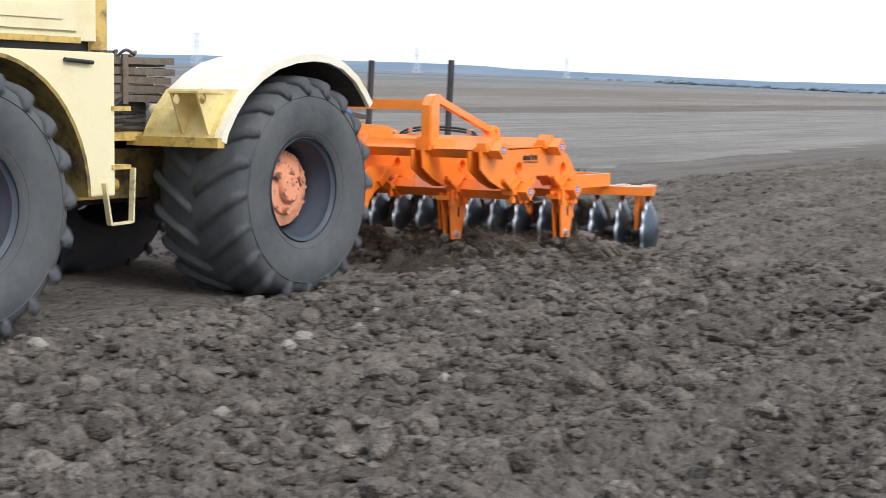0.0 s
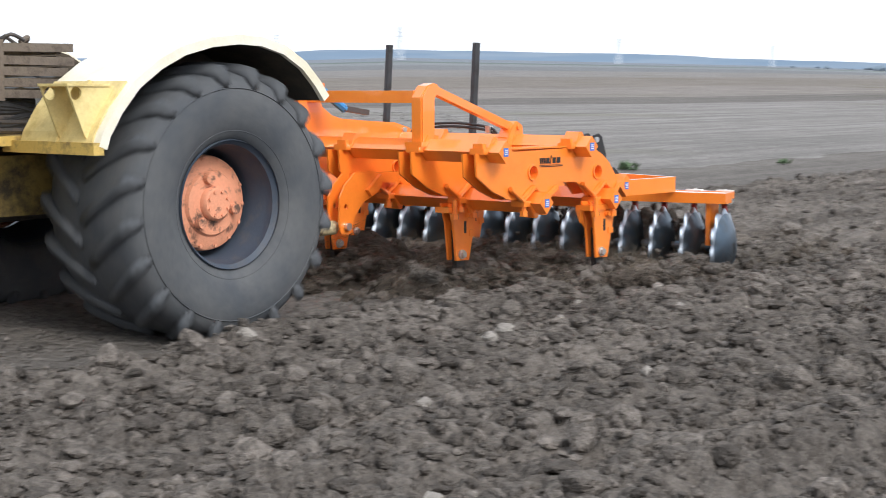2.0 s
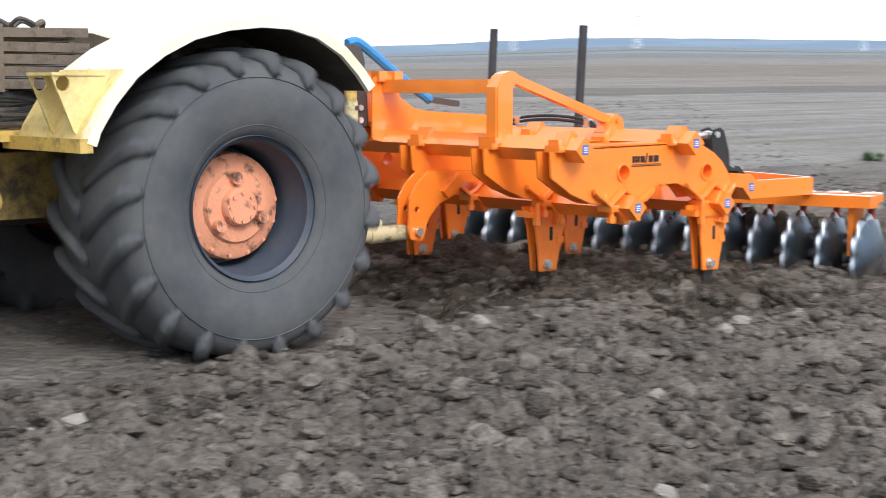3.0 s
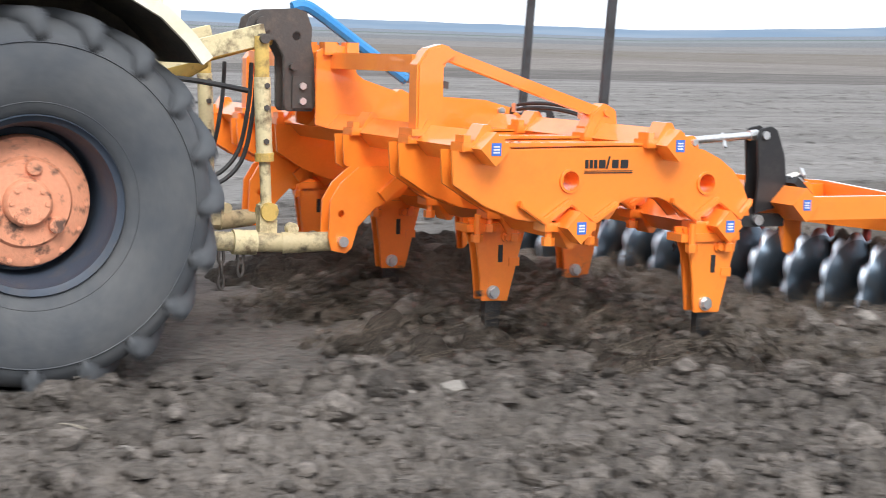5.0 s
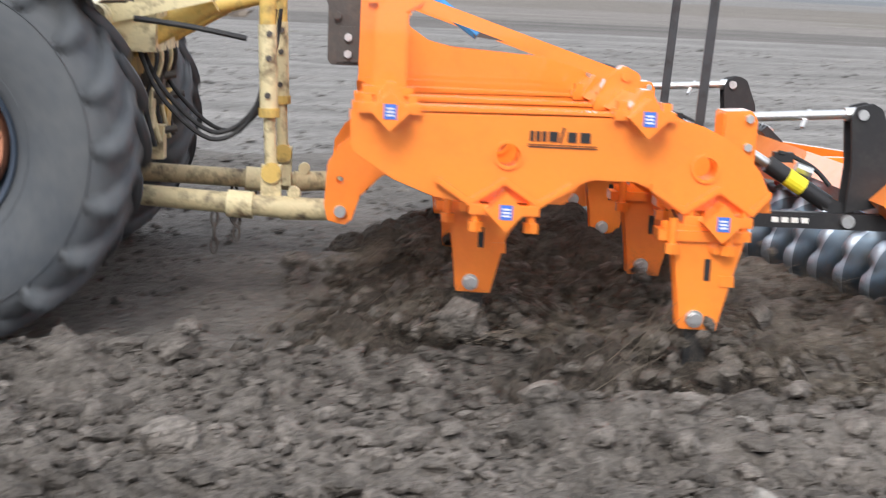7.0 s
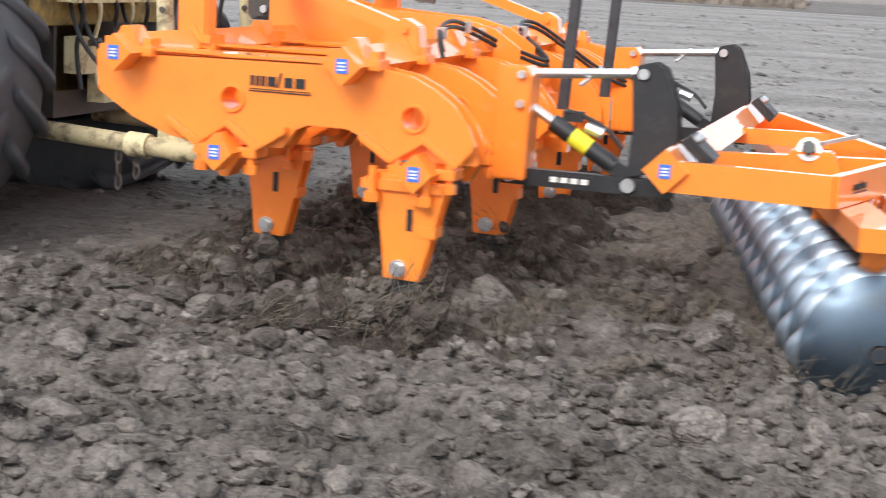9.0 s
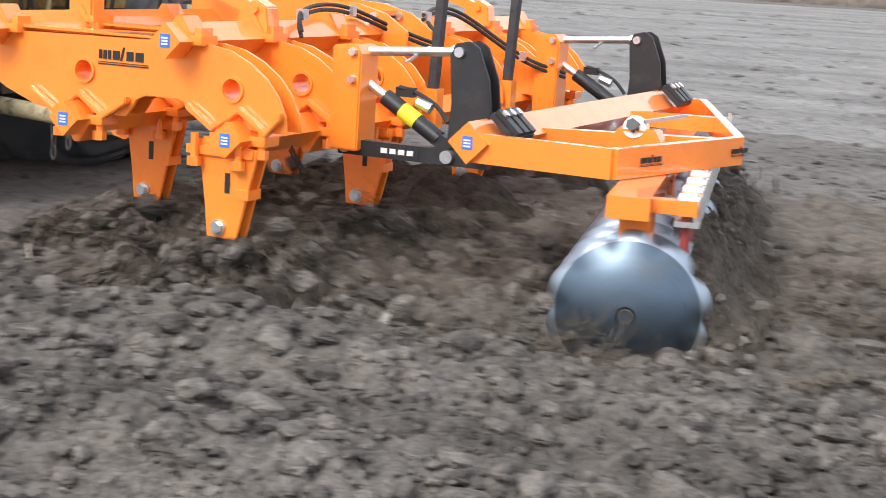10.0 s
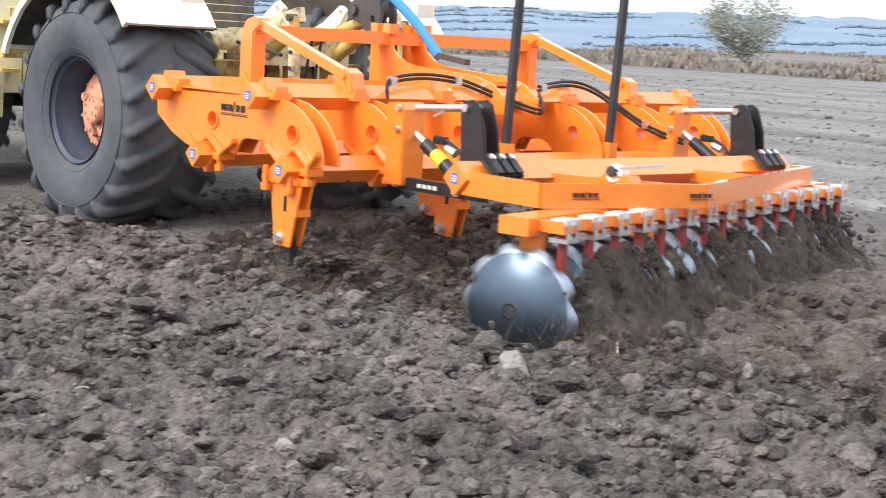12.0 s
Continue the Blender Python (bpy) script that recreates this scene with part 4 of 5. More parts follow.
        part("pin", rod((-1.2, yy(0.64), 1.725), (-1.2, yy(0.50), 1.725), 0.03, 10), STEEL, lift)
        part("lift_arm", bar((-2.15, yy(0.50), 1.50), (-1.17, yy(0.52), 1.755), 0.07, 0.12), PALE, t, "pale yellow lift arm", bevel=0.012)
        part("lift_ram", rod((-2.05, yy(0.36), 1.28), (-1.5, yy(0.38), 1.60), 0.06, 14), YELLOW, t, smooth=True)
        for k, (dx, top) in enumerate(((-1.45, 0.485), (-1.45, 0.41), (-1.45, 0.335), (-1.33, 0.485), (-1.33, 0.41))):
            ring = [(dx + (0.017 if k != 1 else 0.0) * math.sin(a / 6 * math.pi), yy(0.6) + (0.0 if k != 1 else 0.017 * math.sin(a / 6 * math.pi)), top - 0.045 + 0.045 * math.cos(a / 6 * math.pi)) for a in range(13)]
            part("chain_link", tube(ring, 0.009, 6), STEEL, t, "dark oval chain link")
    for k, (x, y, z, r) in enumerate(((-1.9, -0.25, 1.0, 0.07), (-1.88, 0.1, 1.1, 0.06), (-1.9, 0.36, 0.95, 0.08), (-1.85, -0.05, 0.8, 0.06), (-1.92, 0.22, 1.5, 0.07))):
        part("valve_body", boxed(x - r, x + r, y - r * 1.2, y + r * 1.2, z - r * 1.6, z + r * 1.6), (PALE, STEEL, YELLOW)[k % 3], t, bevel=0.012)
        part("fitting", rod((x + r * 0.5, y, z + r), (x + r * 2.0, y + 0.03, z + r * 1.3), 0.022, 8), STEEL, t)
    for k in range(5):
        y = -0.4 + 0.2 * k
        part("pipe", tube([(-1.92, y, 1.5), (-1.80, y + 0.03, 1.3), (-1.86, y + 0.06, 1.05), (-1.8, y + 0.02, 0.8)], 0.014), (HOSE, PALE)[k % 2], t)
    part("rear_crossbar", boxed(-2.0, -1.93, -0.75, 0.87, 1.18, 1.34), GRIMY, t, bevel=0.01)
    for s in (-1, 1):
        yy0 = MIDDLE + s * 0.34
        part("rocker", slab([(-2.1, 1.45), (-1.8, 1.56), (-1.62, 1.80), (-1.72, 1.86), (-1.95, 1.70), (-2.15, 1.62)], yy0 - 0.03, 0.06, [(-1.70, 1.79, 0.025)]), WHITISH, t, "pale rocker arm", bevel=0.008)
    part("hitch_body", boxed(-2.25, -1.95, -0.45, 0.57, 0.62, 1.40), STEEL, t, "dark greasy hitch housing", bevel=0.03)
    part("lift_housing", boxed(-2.2, -1.8, -0.45, 0.57, 1.32, 1.62), PALE, t, bevel=0.03)
    part("lift_shaft", rod((-2.1, -0.72, 1.5), (-2.1, 0.84, 1.5), 0.075, 16), PALE, t, smooth=True)
    part("top_link", rod((-2.0, 0.06, 1.45), (-0.95, 0.06, 1.74), 0.05, 12), YELLOW, t, smooth=True)
    for k, (y0, dz) in enumerate(((-0.32, 0.0), (-0.22, 0.03), (0.3, 0.0))):
        part("hydraulic_hose", tube([(-1.95, y0, 1.45), (-1.78, y0 - 0.1, 1.10 + dz), (-1.5, y0 - 0.08, 0.86 + dz), (-1.28, y0 - 0.05, 0.98 + dz), (-1.20, y0 - 0.05, 1.3), (-1.17, y0 - 0.02, 1.58)], 0.0135), HOSE, t)
    part("hydraulic_hose", tube([(-1.9, -0.56, 1.50), (-1.6, -0.58, 1.47), (-1.3, -0.55, 1.42)], 0.016), HOSE, t)
    part("blue_hose", tube([(-0.80, 0.06, 1.93), (-0.72, 0.06, 1.945), (-0.62, 0.06, 1.90), (-0.35, 0.06, 1.72), (-0.02, 0.0, 1.49)], 0.038), BLUEHOSE, t, "blue ribbed hose")
    return t, wheels


TRACTOR, WHEELS = tractor()


def plank_load():
    """Weathered planks and rags lying on the tractor's deck."""
    p = thing("plank_crate", "weathered grey plank crate with rags on the tractor deck", "crate")
    g = random.Random(4)
    for k in range(5):
        z = 1.60 + 0.075 * k
        part("plank", bar((-4.45 + g.uniform(-0.03, 0.03), -0.60 + g.uniform(-0.01, 0.01), z + 0.035), (-3.36 + g.uniform(-0.05, 0.05), -0.60 + g.uniform(-0.01, 0.01), z + 0.035 + g.uniform(-0.015, 0.015)), 0.035, 0.058), WOOD, p, bevel=0.006)
        part("plank", boxed(-3.45, -3.41, -0.57, 0.7, z, z + 0.066), WOOD, p, bevel=0.006)
    for x in (-4.30, -3.95):
        part("batten", boxed(x - 0.03, x + 0.03, -0.645, -0.62, 1.58, 1.99), WOOD, p, bevel=0.005)
    for k in range(11):
        x = -4.4 + 0.09 * k
        part("board", bar((x, -0.55, 1.92 + g.uniform(0, 0.03)), (x + g.uniform(-0.05, 0.05), 0.75, 1.94 + g.uniform(0, 0.04)), 0.085, 0.03), WOOD, p)
    for k in range(24):
        x, y = g.uniform(-4.5, -3.5), g.uniform(-0.6, 0.4)
        a = g.uniform(0, 6.28)
        part("rag", tube([(x, y, 1.985), (x + 0.07 * math.cos(a), y + 0.07 * math.sin(a), 2.01 + g.uniform(0, 0.03)), (x + 0.16 * math.cos(a + 0.6), y + 0.16 * math.sin(a + 0.6), 1.985 + g.uniform(0, 0.02))], g.uniform(0.008, 0.02)), g.choice((WHITE, HOSE, WOOD, STEEL)), p)
    for k in range(22):
        z = 1.37 + 0.0105 * k
        part("pipe", tube([(-4.6, -0.68 + g.uniform(-0.05, 0.1), z), (-4.3, -0.72 + g.uniform(-0.05, 0.05), z + g.uniform(-0.05, 0.07)), (-3.95, -0.6, z + g.uniform(-0.05, 0.05)), (-3.6, -0.5, z)], g.uniform(0.014, 0.026)), g.choice((HOSE, HOSE, STEEL)), p)
    return p


CRATE = plank_load()


# ---- tillage implement ----
BEAM = 0.088  # half diagonal of the square beams, which lie on edge
FT, RT, FB, RB = (-0.537, 1.18), (0.598, 1.196), (-0.01, 0.76), (0.957, 0.746)
Y0, Y1 = -2.245, 2.365
PLATE = [(-0.715, 1.165), (-0.40, 1.17), (0.10, 1.178), (0.745, 1.187), (0.87, 1.165), (0.985, 1.113), (1.08, 1.045), (1.149, 0.963), (1.195, 0.87), (1.205, 0.785), (0.735, 0.785), (0.69, 0.83), (0.64, 0.875), (0.575, 0.90), (0.38, 0.90), (0.325, 0.875), (0.29, 0.82), (0.26, 0.785), (-0.24, 0.785), (-0.33, 0.80), (-0.515, 0.87), (-0.70, 0.985)]


def diamond(p, y0, y1, half):
    """A square tube on edge along y."""
    x, z = p
    bm = bmesh.new()
    ring = [(x - half, z), (x, z + half), (x + half, z), (x, z - half)]
    a, b = ([bm.verts.new((u, y, v)) for u, v in ring] for y in (y0, y1))
    for i in range(4):
        bm.faces.new((a[i], a[(i + 1) % 4], b[(i + 1) % 4], b[i]))
    bm.faces.new(a)
    bm.faces.new(b)
    return bm


def chevron(p, y0, y1, half, thick, reach, up):
    """A bent cap over (up=1) or under (up=-1) a beam, with feet."""
    x, z = p
    line = [(-half - reach, -0.02), (-half * 0.75, -0.02), (0, half * 0.93), (half * 0.75, -0.02), (half + reach, -0.02)]
    outer = [(-half - reach, thick), (-half * 0.75 - thick * 0.3, thick), (-0.018, half + thick * 1.2), (0.018, half + thick * 1.2), (half * 0.75 + thick * 0.3, thick), (half + reach, thick)]
    ring = [(x + u, z + up * v) for u, v in line] + [(x + u, z + up * v) for u, v in outer[::-1]]
    return slab(ring, y0, y1 - y0)


def sticker(parent, x, y, z, tilt=0.0):
    s = part("sticker", boxed(-0.028, 0.028, -0.003, 0.0, -0.033, 0.033, m=pose(x, y, z)), BLUE, parent, "small blue sticker")
    for k in range(3):
        part("print_bar", boxed(-0.018, 0.018, -0.005, -0.003, -0.02 + 0.015 * k, -0.012 + 0.015 * k, m=pose(x, y, z)), WHITE, s)


def marks(parent, m, w, h, mat=None):
    """A dark trade mark drawn as plain bars with a thin line beneath."""
    bm = bmesh.new()
    for u0, u1 in ((0.02, 0.08), (0.11, 0.17), (0.20, 0.26), (0.30, 0.43), (0.57, 0.70), (0.75, 0.90)):
        add_box(bm, u0 * w, u1 * w, -0.004, 0.0, 0.34 * h, 0.82 * h, m=m)
    add_box(bm, -0.016 * w, 0.016 * w, -0.004, 0.0, 0.0, 0.74 * h, m=m @ pose(0.46 * w, 0, 0.30 * h, 0, 14, 0))
    add_box(bm, 0.0, w, -0.004, 0.0, 0.05 * h, 0.10 * h, m=m)
    add_box(bm, 0.0, w, -0.004, 0.0, 0.17 * h, 0.20 * h, m=m)
    part("mark", bm, mat or BLACK, parent, "dark trade mark")


def add_tine(parent, x, y):
    """A two-plate leg with a black shank between, hung under a beam."""
    leg = [(x - 0.165, 0.73), (x - 0.10, 0.73), (x + 0.21, 0.70), (x + 0.20, 0.64), (x + 0.155, 0.47), (x + 0.10, 0.245), (x - 0.07, 0.25), (x - 0.085, 0.40), (x - 0.11, 0.57)]
    slot = [(x + 0.045, 0.52, 0.016)]
    t = part("tine", slab(leg, y - 0.05, 0.022, slot), ORANGE, parent, "orange two-plate tine leg", bevel=0.004)
    part("leg_plate", slab(leg, y + 0.035, 0.022, slot), ORANGE, t, bevel=0.004)
    part("slot", boxed(x + 0.03, x + 0.058, y - 0.0535, y - 0.049, 0.475, 0.575), BLACK, t)
    shank = slab([(x - 0.04, 0.5), (x + 0.05, 0.5), (x + 0.075, 0.25), (x + 0.06, 0.05), (x - 0.03, -0.15), (x - 0.2, -0.3), (x - 0.22, -0.26), (x - 0.08, -0.1), (x - 0.03, 0.1), (x - 0.03, 0.25)], y - 0.022, 0.05)
    part("shank", shank, BLACK, t, "black soil-worn shank")
    for bx, bz, r in ((x + 0.0, 0.30, 0.030), (x + 0.075, 0.62, 0.022)):
        b = rod((bx, y - 0.085, bz), (bx, y - 0.048, bz), r, 6)
        add_rod(b, (bx, y - 0.064, bz), (bx, y - 0.049, bz), r * 1.35, 14)
        part("bolt", b, CHROME if bz < 0.5 else ORANGE, t, "bright zinc bolt")
    part("brace_lug", boxed(x + 0.10, x + 0.168, y - 0.056, y + 0.061, 0.45, 0.50), ORANGE, t, bevel=0.006)
    part("pivot_block", boxed(x - 0.19, x + 0.19, y - 0.07, y + 0.075, 0.655, 0.70), ORANGE, t, bevel=0.008)
    for dx in (-0.13, 0.12):
        b = rod((x + dx, y - 0.085, 0.60), (x + dx, y - 0.085, 0.76), 0.02, 8)
        add_rod(b, (x + dx, y - 0.085, 0.60), (x + dx, y - 0.085, 0.645), 0.036, 6)
        part("clamp_bolt", b, ORANGE, t)
    return t


def implement():
    im = thing("ripper_harrow", "orange mounted subsoil ripper with an angled disc gang", "tillage implement")
    beams = {}
    for n, p in (("front_top_beam", FT), ("rear_top_beam", RT), ("front_low_beam", FB), ("rear_low_beam", RB)):
        b = part(n, diamond(p, Y0, Y1, BEAM), ORANGE, im, "orange square beam lying on edge", bevel=0.012)
        beams[n] = b
        sticker(b, p[0], Y0, p[1])
    rows = [-2.09, -1.42, -0.61]
    rows = rows + [mirrored(y) for y in rows[::-1]]
    for i, y in enumerate(rows):
        outer = i in (0, 5)
        t0 = y if y < MIDDLE else y - 0.022
        holes = [(0.0, 1.0, 0.052), (0.893, 0.976, 0.052)]
        pl = part("side_plate", slab(PLATE, t0, 0.022, holes), ORANGE, im, "orange arched side plate with two round holes", bevel=0.004)
        part("inner_plate", slab(PLATE, t0 + (0.13 if y < MIDDLE else -0.13), 0.018, holes), ORANGE, pl)
        part("top_cover", boxed(-0.44, 0.50, min(t0, t0 + 0.16 * (1 if y < MIDDLE else -1)), max(t0, t0 + 0.16 * (1 if y < MIDDLE else -1)) + 0.02, 1.19, 1.203), ORANGE, pl, bevel=0.003)
        for hx, hz, r in holes:
            ring = turned([(r + 0.001, -0.012), (r + 0.014, -0.012), (r + 0.014, 0.13), (r + 0.001, 0.13), (r + 0.001, -0.012)], 20)
            bmesh.ops.translate(ring, verts=ring.verts, vec=(hx, t0 if y < MIDDLE else t0 - 0.11, hz))
            part("bush", ring, ORANGE, pl, smooth=True)
        for p in (FT, RT):
            part("saddle", chevron(p, t0 - 0.045, t0 + 0.10, BEAM, 0.028, 0.05, 1), ORANGE, pl, bevel=0.004)
            for dx in (-0.10, 0.10):
                part("saddle_ear", boxed(p[0] + dx - 0.02, p[0] + dx + 0.02, t0 - 0.02, t0 + 0.08, p[1] - 0.01, p[1] + 0.065), ORANGE, pl, bevel=0.01)
        for p in (FB, RB):
            tip = 0.30 if p is FB else 0.235
            low = [(-0.31, 0.865), (-0.155, 0.765), (0.0, 0.868), (0.155, 0.765), (tip, 0.855)]
            band = low + [(u, v + 0.036) for u, v in low[::-1]]
            part("gusset", slab([(p[0] + u, v) for u, v in band], t0 - 0.048, 0.046), ORANGE, pl, "zigzag gusset welded over the beam", bevel=0.006)
            part("clamp", chevron(p, t0 - 0.05, t0 + 0.09, BEAM, 0.03, 0.07, -1), ORANGE, pl, bevel=0.004)
            for dx in (-0.125, 0.125):
                b = rod((p[0] + dx, t0 - 0.02, 0.655), (p[0] + dx, t0 - 0.02, 0.80), 0.019, 8)
                add_rod(b, (p[0] + dx, t0 - 0.02, 0.655), (p[0] + dx, t0 - 0.02, 0.70), 0.036, 6)
                part("clamp_bolt", b, ORANGE, pl)
        if outer:
            marks(pl, pose(0.085, (t0 - 0.002) if y < 0 else t0 + 0.028, 1.035), 0.31, 0.095)
    for y in (-2.10, -0.67, 0.79, 2.22):
        add_tine(im, 0.876, y)
    for y in (-1.375, MIDDLE, 1.495):
        add_tine(im, -0.097, y)
    # head frame
    for y in (-1.39, mirrored(-1.39)):
        u = part("upright", slab([(-0.62, 1.22), (-0.455, 1.22), (-0.455, 1.60), (-0.38, 1.645), (-0.41, 1.70), (-0.47, 1.715), (-0.56, 1.69), (-0.62, 1.60)], y - 0.06, 0.12), ORANGE, im, bevel=0.012)
        part("foot", boxed(-0.66, -0.42, y - 0.09, y + 0.09, 1.205, 1.245), ORANGE, u, bevel=0.006)
        br = part("brace", bar((-0.44, y - 0.005, 1.665), (0.60, y - 0.005, 1.335), 0.065, 0.065), ORANGE, im, bevel=0.01)
        part("brace_bracket", slab([(0.46, 1.21), (0.70, 1.22), (0.68, 1.36), (0.60, 1.40), (0.52, 1.34)], y - 0.065, 0.12), ORANGE, br, bevel=0.008)
        part("pin", rod((0.61, y - 0.085, 1.345), (0.61, y + 0.08, 1.345), 0.022), ORANGE, br)
    cross = part("head_bar", boxed(-0.605, -0.475, -1.34, mirrored(-1.34), 1.555, 1.655), ORANGE, im, bevel=0.014)
    for s in (-1, 1):
        y = MIDDLE + s * 0.17
        cheek = [(-0.70, 1.66), (-0.60, 1.71), (-0.48, 1.69), (-0.42, 1.52), (-0.30, 1.44), (-0.17, 1.41), (0.20, 1.385), (0.50, 1.37), (0.70, 1.32), (0.85, 1.22), (0.85, 1.10), (-0.35, 1.10), (-0.70, 1.20)]
        c = part("mast_cheek", slab(cheek, y - 0.011, 0.022), ORANGE, im, "orange curved mast cheek", bevel=0.004)
        part("pin", rod((0.62, y - 0.03, 1.30), (0.62, y + 0.03, 1.30), 0.025), CHROME, c)
        for k in range(2):
            part("saddle_ear", boxed(-0.66 + 0.15 * k, -0.58 + 0.15 * k, y - 0.05, y + 0.05, 1.64, 1.72), ORANGE, c, bevel=0.012)
        mast = [(-1.13, 1.79), (-1.11, 1.86), (-1.03, 1.91), (-0.80, 1.925), (-0.73, 1.90), (-0.695, 1.80), (-0.70, 1.70), (-0.68, 1.62), (-0.665, 1.33), (-0.69, 1.28), (-0.86, 1.28), (-0.88, 1.31), (-0.885, 1.62), (-0.94, 1.72), (-1.10, 1.74)]
        d = part("mast_plate", slab(mast, MIDDLE + s * 0.075 - 0.014, 0.028, [(-0.80, 1.75, 0.026)]), STEEL, im, "worn dark grey mast plate", bevel=0.005)
        for bx, z in ((-0.765, 1.345), (-0.765, 1.44), (-0.83, 1.56)):
            part("bolt", rod((bx, MIDDLE + s * 0.13, z), (bx, MIDDLE + s * 0.07, z), 0.024, 6), CHROME if z < 1.5 else STEEL, d)
        part("pin_boss", rod((-1.03, MIDDLE + s * 0.125, 1.82), (-1.03, MIDDLE + s * 0.07, 1.82), 0.048, 14), STEEL, d)
        part("backing_plate", boxed(-0.83, -0.70, MIDDLE + s * 0.098 - 0.008, MIDDLE + s * 0.098 + 0.008, 1.30, 1.50), STEEL, d, bevel=0.006)
    part("mast_web", boxed(-0.66, 0.60, -0.10, 0.22, 1.30, 1.33), ORANGE, im, bevel=0.004)
    # lower hitch clevises
    for s in (-1, 1):
        y = MIDDLE + s * 0.73
        ear = [(-0.66, 0.98), (-0.42, 0.98), (-0.30, 0.90), (-0.38, 0.80), (-0.55, 0.73), (-0.66, 0.62), (-0.70, 0.49), (-0.74, 0.46), (-0.83, 0.48), (-0.85, 0.56), (-0.84, 0.78), (-0.78, 0.88)]
        for dy in (-0.075, 0.055):
            e = part("hitch_ear", slab(ear, y + dy, 0.022, [(-0.77, 0.70, 0.02)]), ORANGE, im, "orange lower hitch ear", bevel=0.004)
        part("hitch_pin", rod((-0.765, y - 0.11, 0.535), (-0.765, y + 0.11, 0.535), 0.032), CHROME, im, "steel hitch pin")
        part("ear_rib", bar((-0.52, y - 0.09, 0.80), (-0.36, y - 0.09, 0.93), 0.05, 0.07), ORANGE, im, bevel=0.006)
        part("ear_arm", boxed(-0.60, -0.1, y - 0.049, y + 0.051, 0.88, 0.965), ORANGE, im, bevel=0.008)
    # marker posts
    for y, x in ((-0.44, 1.19), (0.66, 1.19)):
        part("post_socket", boxed(x - 0.04, x + 0.05, y - 0.045, y + 0.045, 0.70, 0.93), ORANGE, im, bevel=0.006)
        part("marker_post", bar((x, y, 0.86), (x + 0.07, y - 0.01, 2.10), 0.05, 0.05), POST, im, "dark steel post standing on the frame", bevel=0.005)
        part("post_arm", boxed(0.98, x, y - 0.03, y + 0.03, 0.72, 0.80), ORANGE, im, bevel=0.006)
    # links to the disc carriage
    for y in (-1.36, mirrored(-1.36) - 0.02):
        end = part("end_plate", slab([(1.10, 1.20), (1.24, 1.21), (1.27, 1.16), (1.265, 0.66), (1.10, 0.66)], y - 0.12, 0.20), ORANGE, im, bevel=0.008)
        for z in (1.17, 1.03):
            part("bolt", rod((1.225, y - 0.145, z), (1.225, y - 0.12, z), 0.022, 6), CHROME, end)
        lk = part("adjuster_rod", rod((1.23, y, 1.17), (1.80, y, 1.21), 0.024, 12), CHROME, im, "bright zinc turnbuckle", smooth=True)
        part("tommy_bar", bar((1.50, y - 0.07, 1.135), (1.57, y + 0.06, 1.215), 0.02, 0.012), CHROME, lk)
        part("nut", rod((1.73, y, 1.205), (1.79, y, 1.21), 0.034, 8), CHROME, lk)
        for dy in (-0.07, 0.05):
            part("link_plate", slab([(1.745, 1.19), (1.77, 1.25), (1.85, 1.268), (1.90, 1.24), (1.965, 1.08), (1.985, 0.92), (1.95, 0.76), (1.75, 0.72), (1.765, 0.95)], y + dy, 0.02), BLACK, im, "black link plate", bevel=0.004)
        part("pin", rod((1.80, y - 0.09, 1.21), (1.80, y + 0.09, 1.21), 0.026), CHROME, im)
        low = part("lower_arm", boxed(1.13, 1.98, y - 0.07, y - 0.01, 0.635, 0.715), BLACK, im, "black lower arm", bevel=0.008)
        part("label_plate", boxed(1.36, 1.60, y - 0.073, y - 0.0705, 0.65, 0.70), BLACK, low, "black label with pale bars")
        for k in range(4):
            part("label_bar", boxed(1.385 + 0.05 * k, 1.42 + 0.05 * k, y - 0.0765, y - 0.0735, 0.662, 0.688), WHITE, low)
        for x in (1.18, 1.765):
            part("pin", rod((x, y - 0.10, 0.68), (x, y - 0.06, 0.68), 0.034, 12), CHROME, low)
        ram = part("ram", rod((1.36, y, 0.945), (1.68, y, 0.755), 0.044, 16), BLACK, im, "black hydraulic ram", smooth=True)
        part("ram_rod", rod((1.25, y, 1.01), (1.37, y, 0.94), 0.024), CHROME, ram, smooth=True)
        part("ram_label", rod((1.46, y, 0.886), (1.55, y, 0.832), 0.0455, 16), YTAPE if y < 0 else BLACK, ram, "yellow label band")
        part("ram_clevis", bar((1.66, y, 0.765), (1.80, y, 0.70), 0.07, 0.07), BLACK, ram, bevel=0.01)
        part("valve", rod((1.52, y + 0.05, 0.93), (1.60, y + 0.05, 0.90), 0.03, 8), CHROME, ram)
        part("valve_block", boxed(1.40, 1.50, y + 0.03, y + 0.08, 0.95, 1.0), BLACK, ram)
        part("valve_pipe", tube([(1.42, y + 0.03, 1.0), (1.5, y + 0.05, 0.98), (1.62, y + 0.06, 0.92), (1.7, y + 0.05, 0.84)], 0.012), HOSE, ram)
        # clamp of the carriage tube
        cl = part("tube_clamp", boxed(-0.085, 0.085, -0.13, 0.13, -0.012, 0.018, m=pose(2.075, y + 0.0, 0.862, 0, 42, 0)), BLACK, im, "black ribbed clamp plate", bevel=0.008)
        for k in range(3):
            part("clamp_rib", boxed(-0.08, 0.08, -0.115 + 0.085 * k, -0.06 + 0.085 * k, 0.018, 0.045, m=pose(2.075, y, 0.862, 0, 42, 0)), BLACK, cl, bevel=0.006)
            part("nut", rod((2.05, y - 0.088 + 0.085 * k, 0.90), (2.08, y - 0.088 + 0.085 * k, 0.935), 0.024, 6), CHROME, cl)
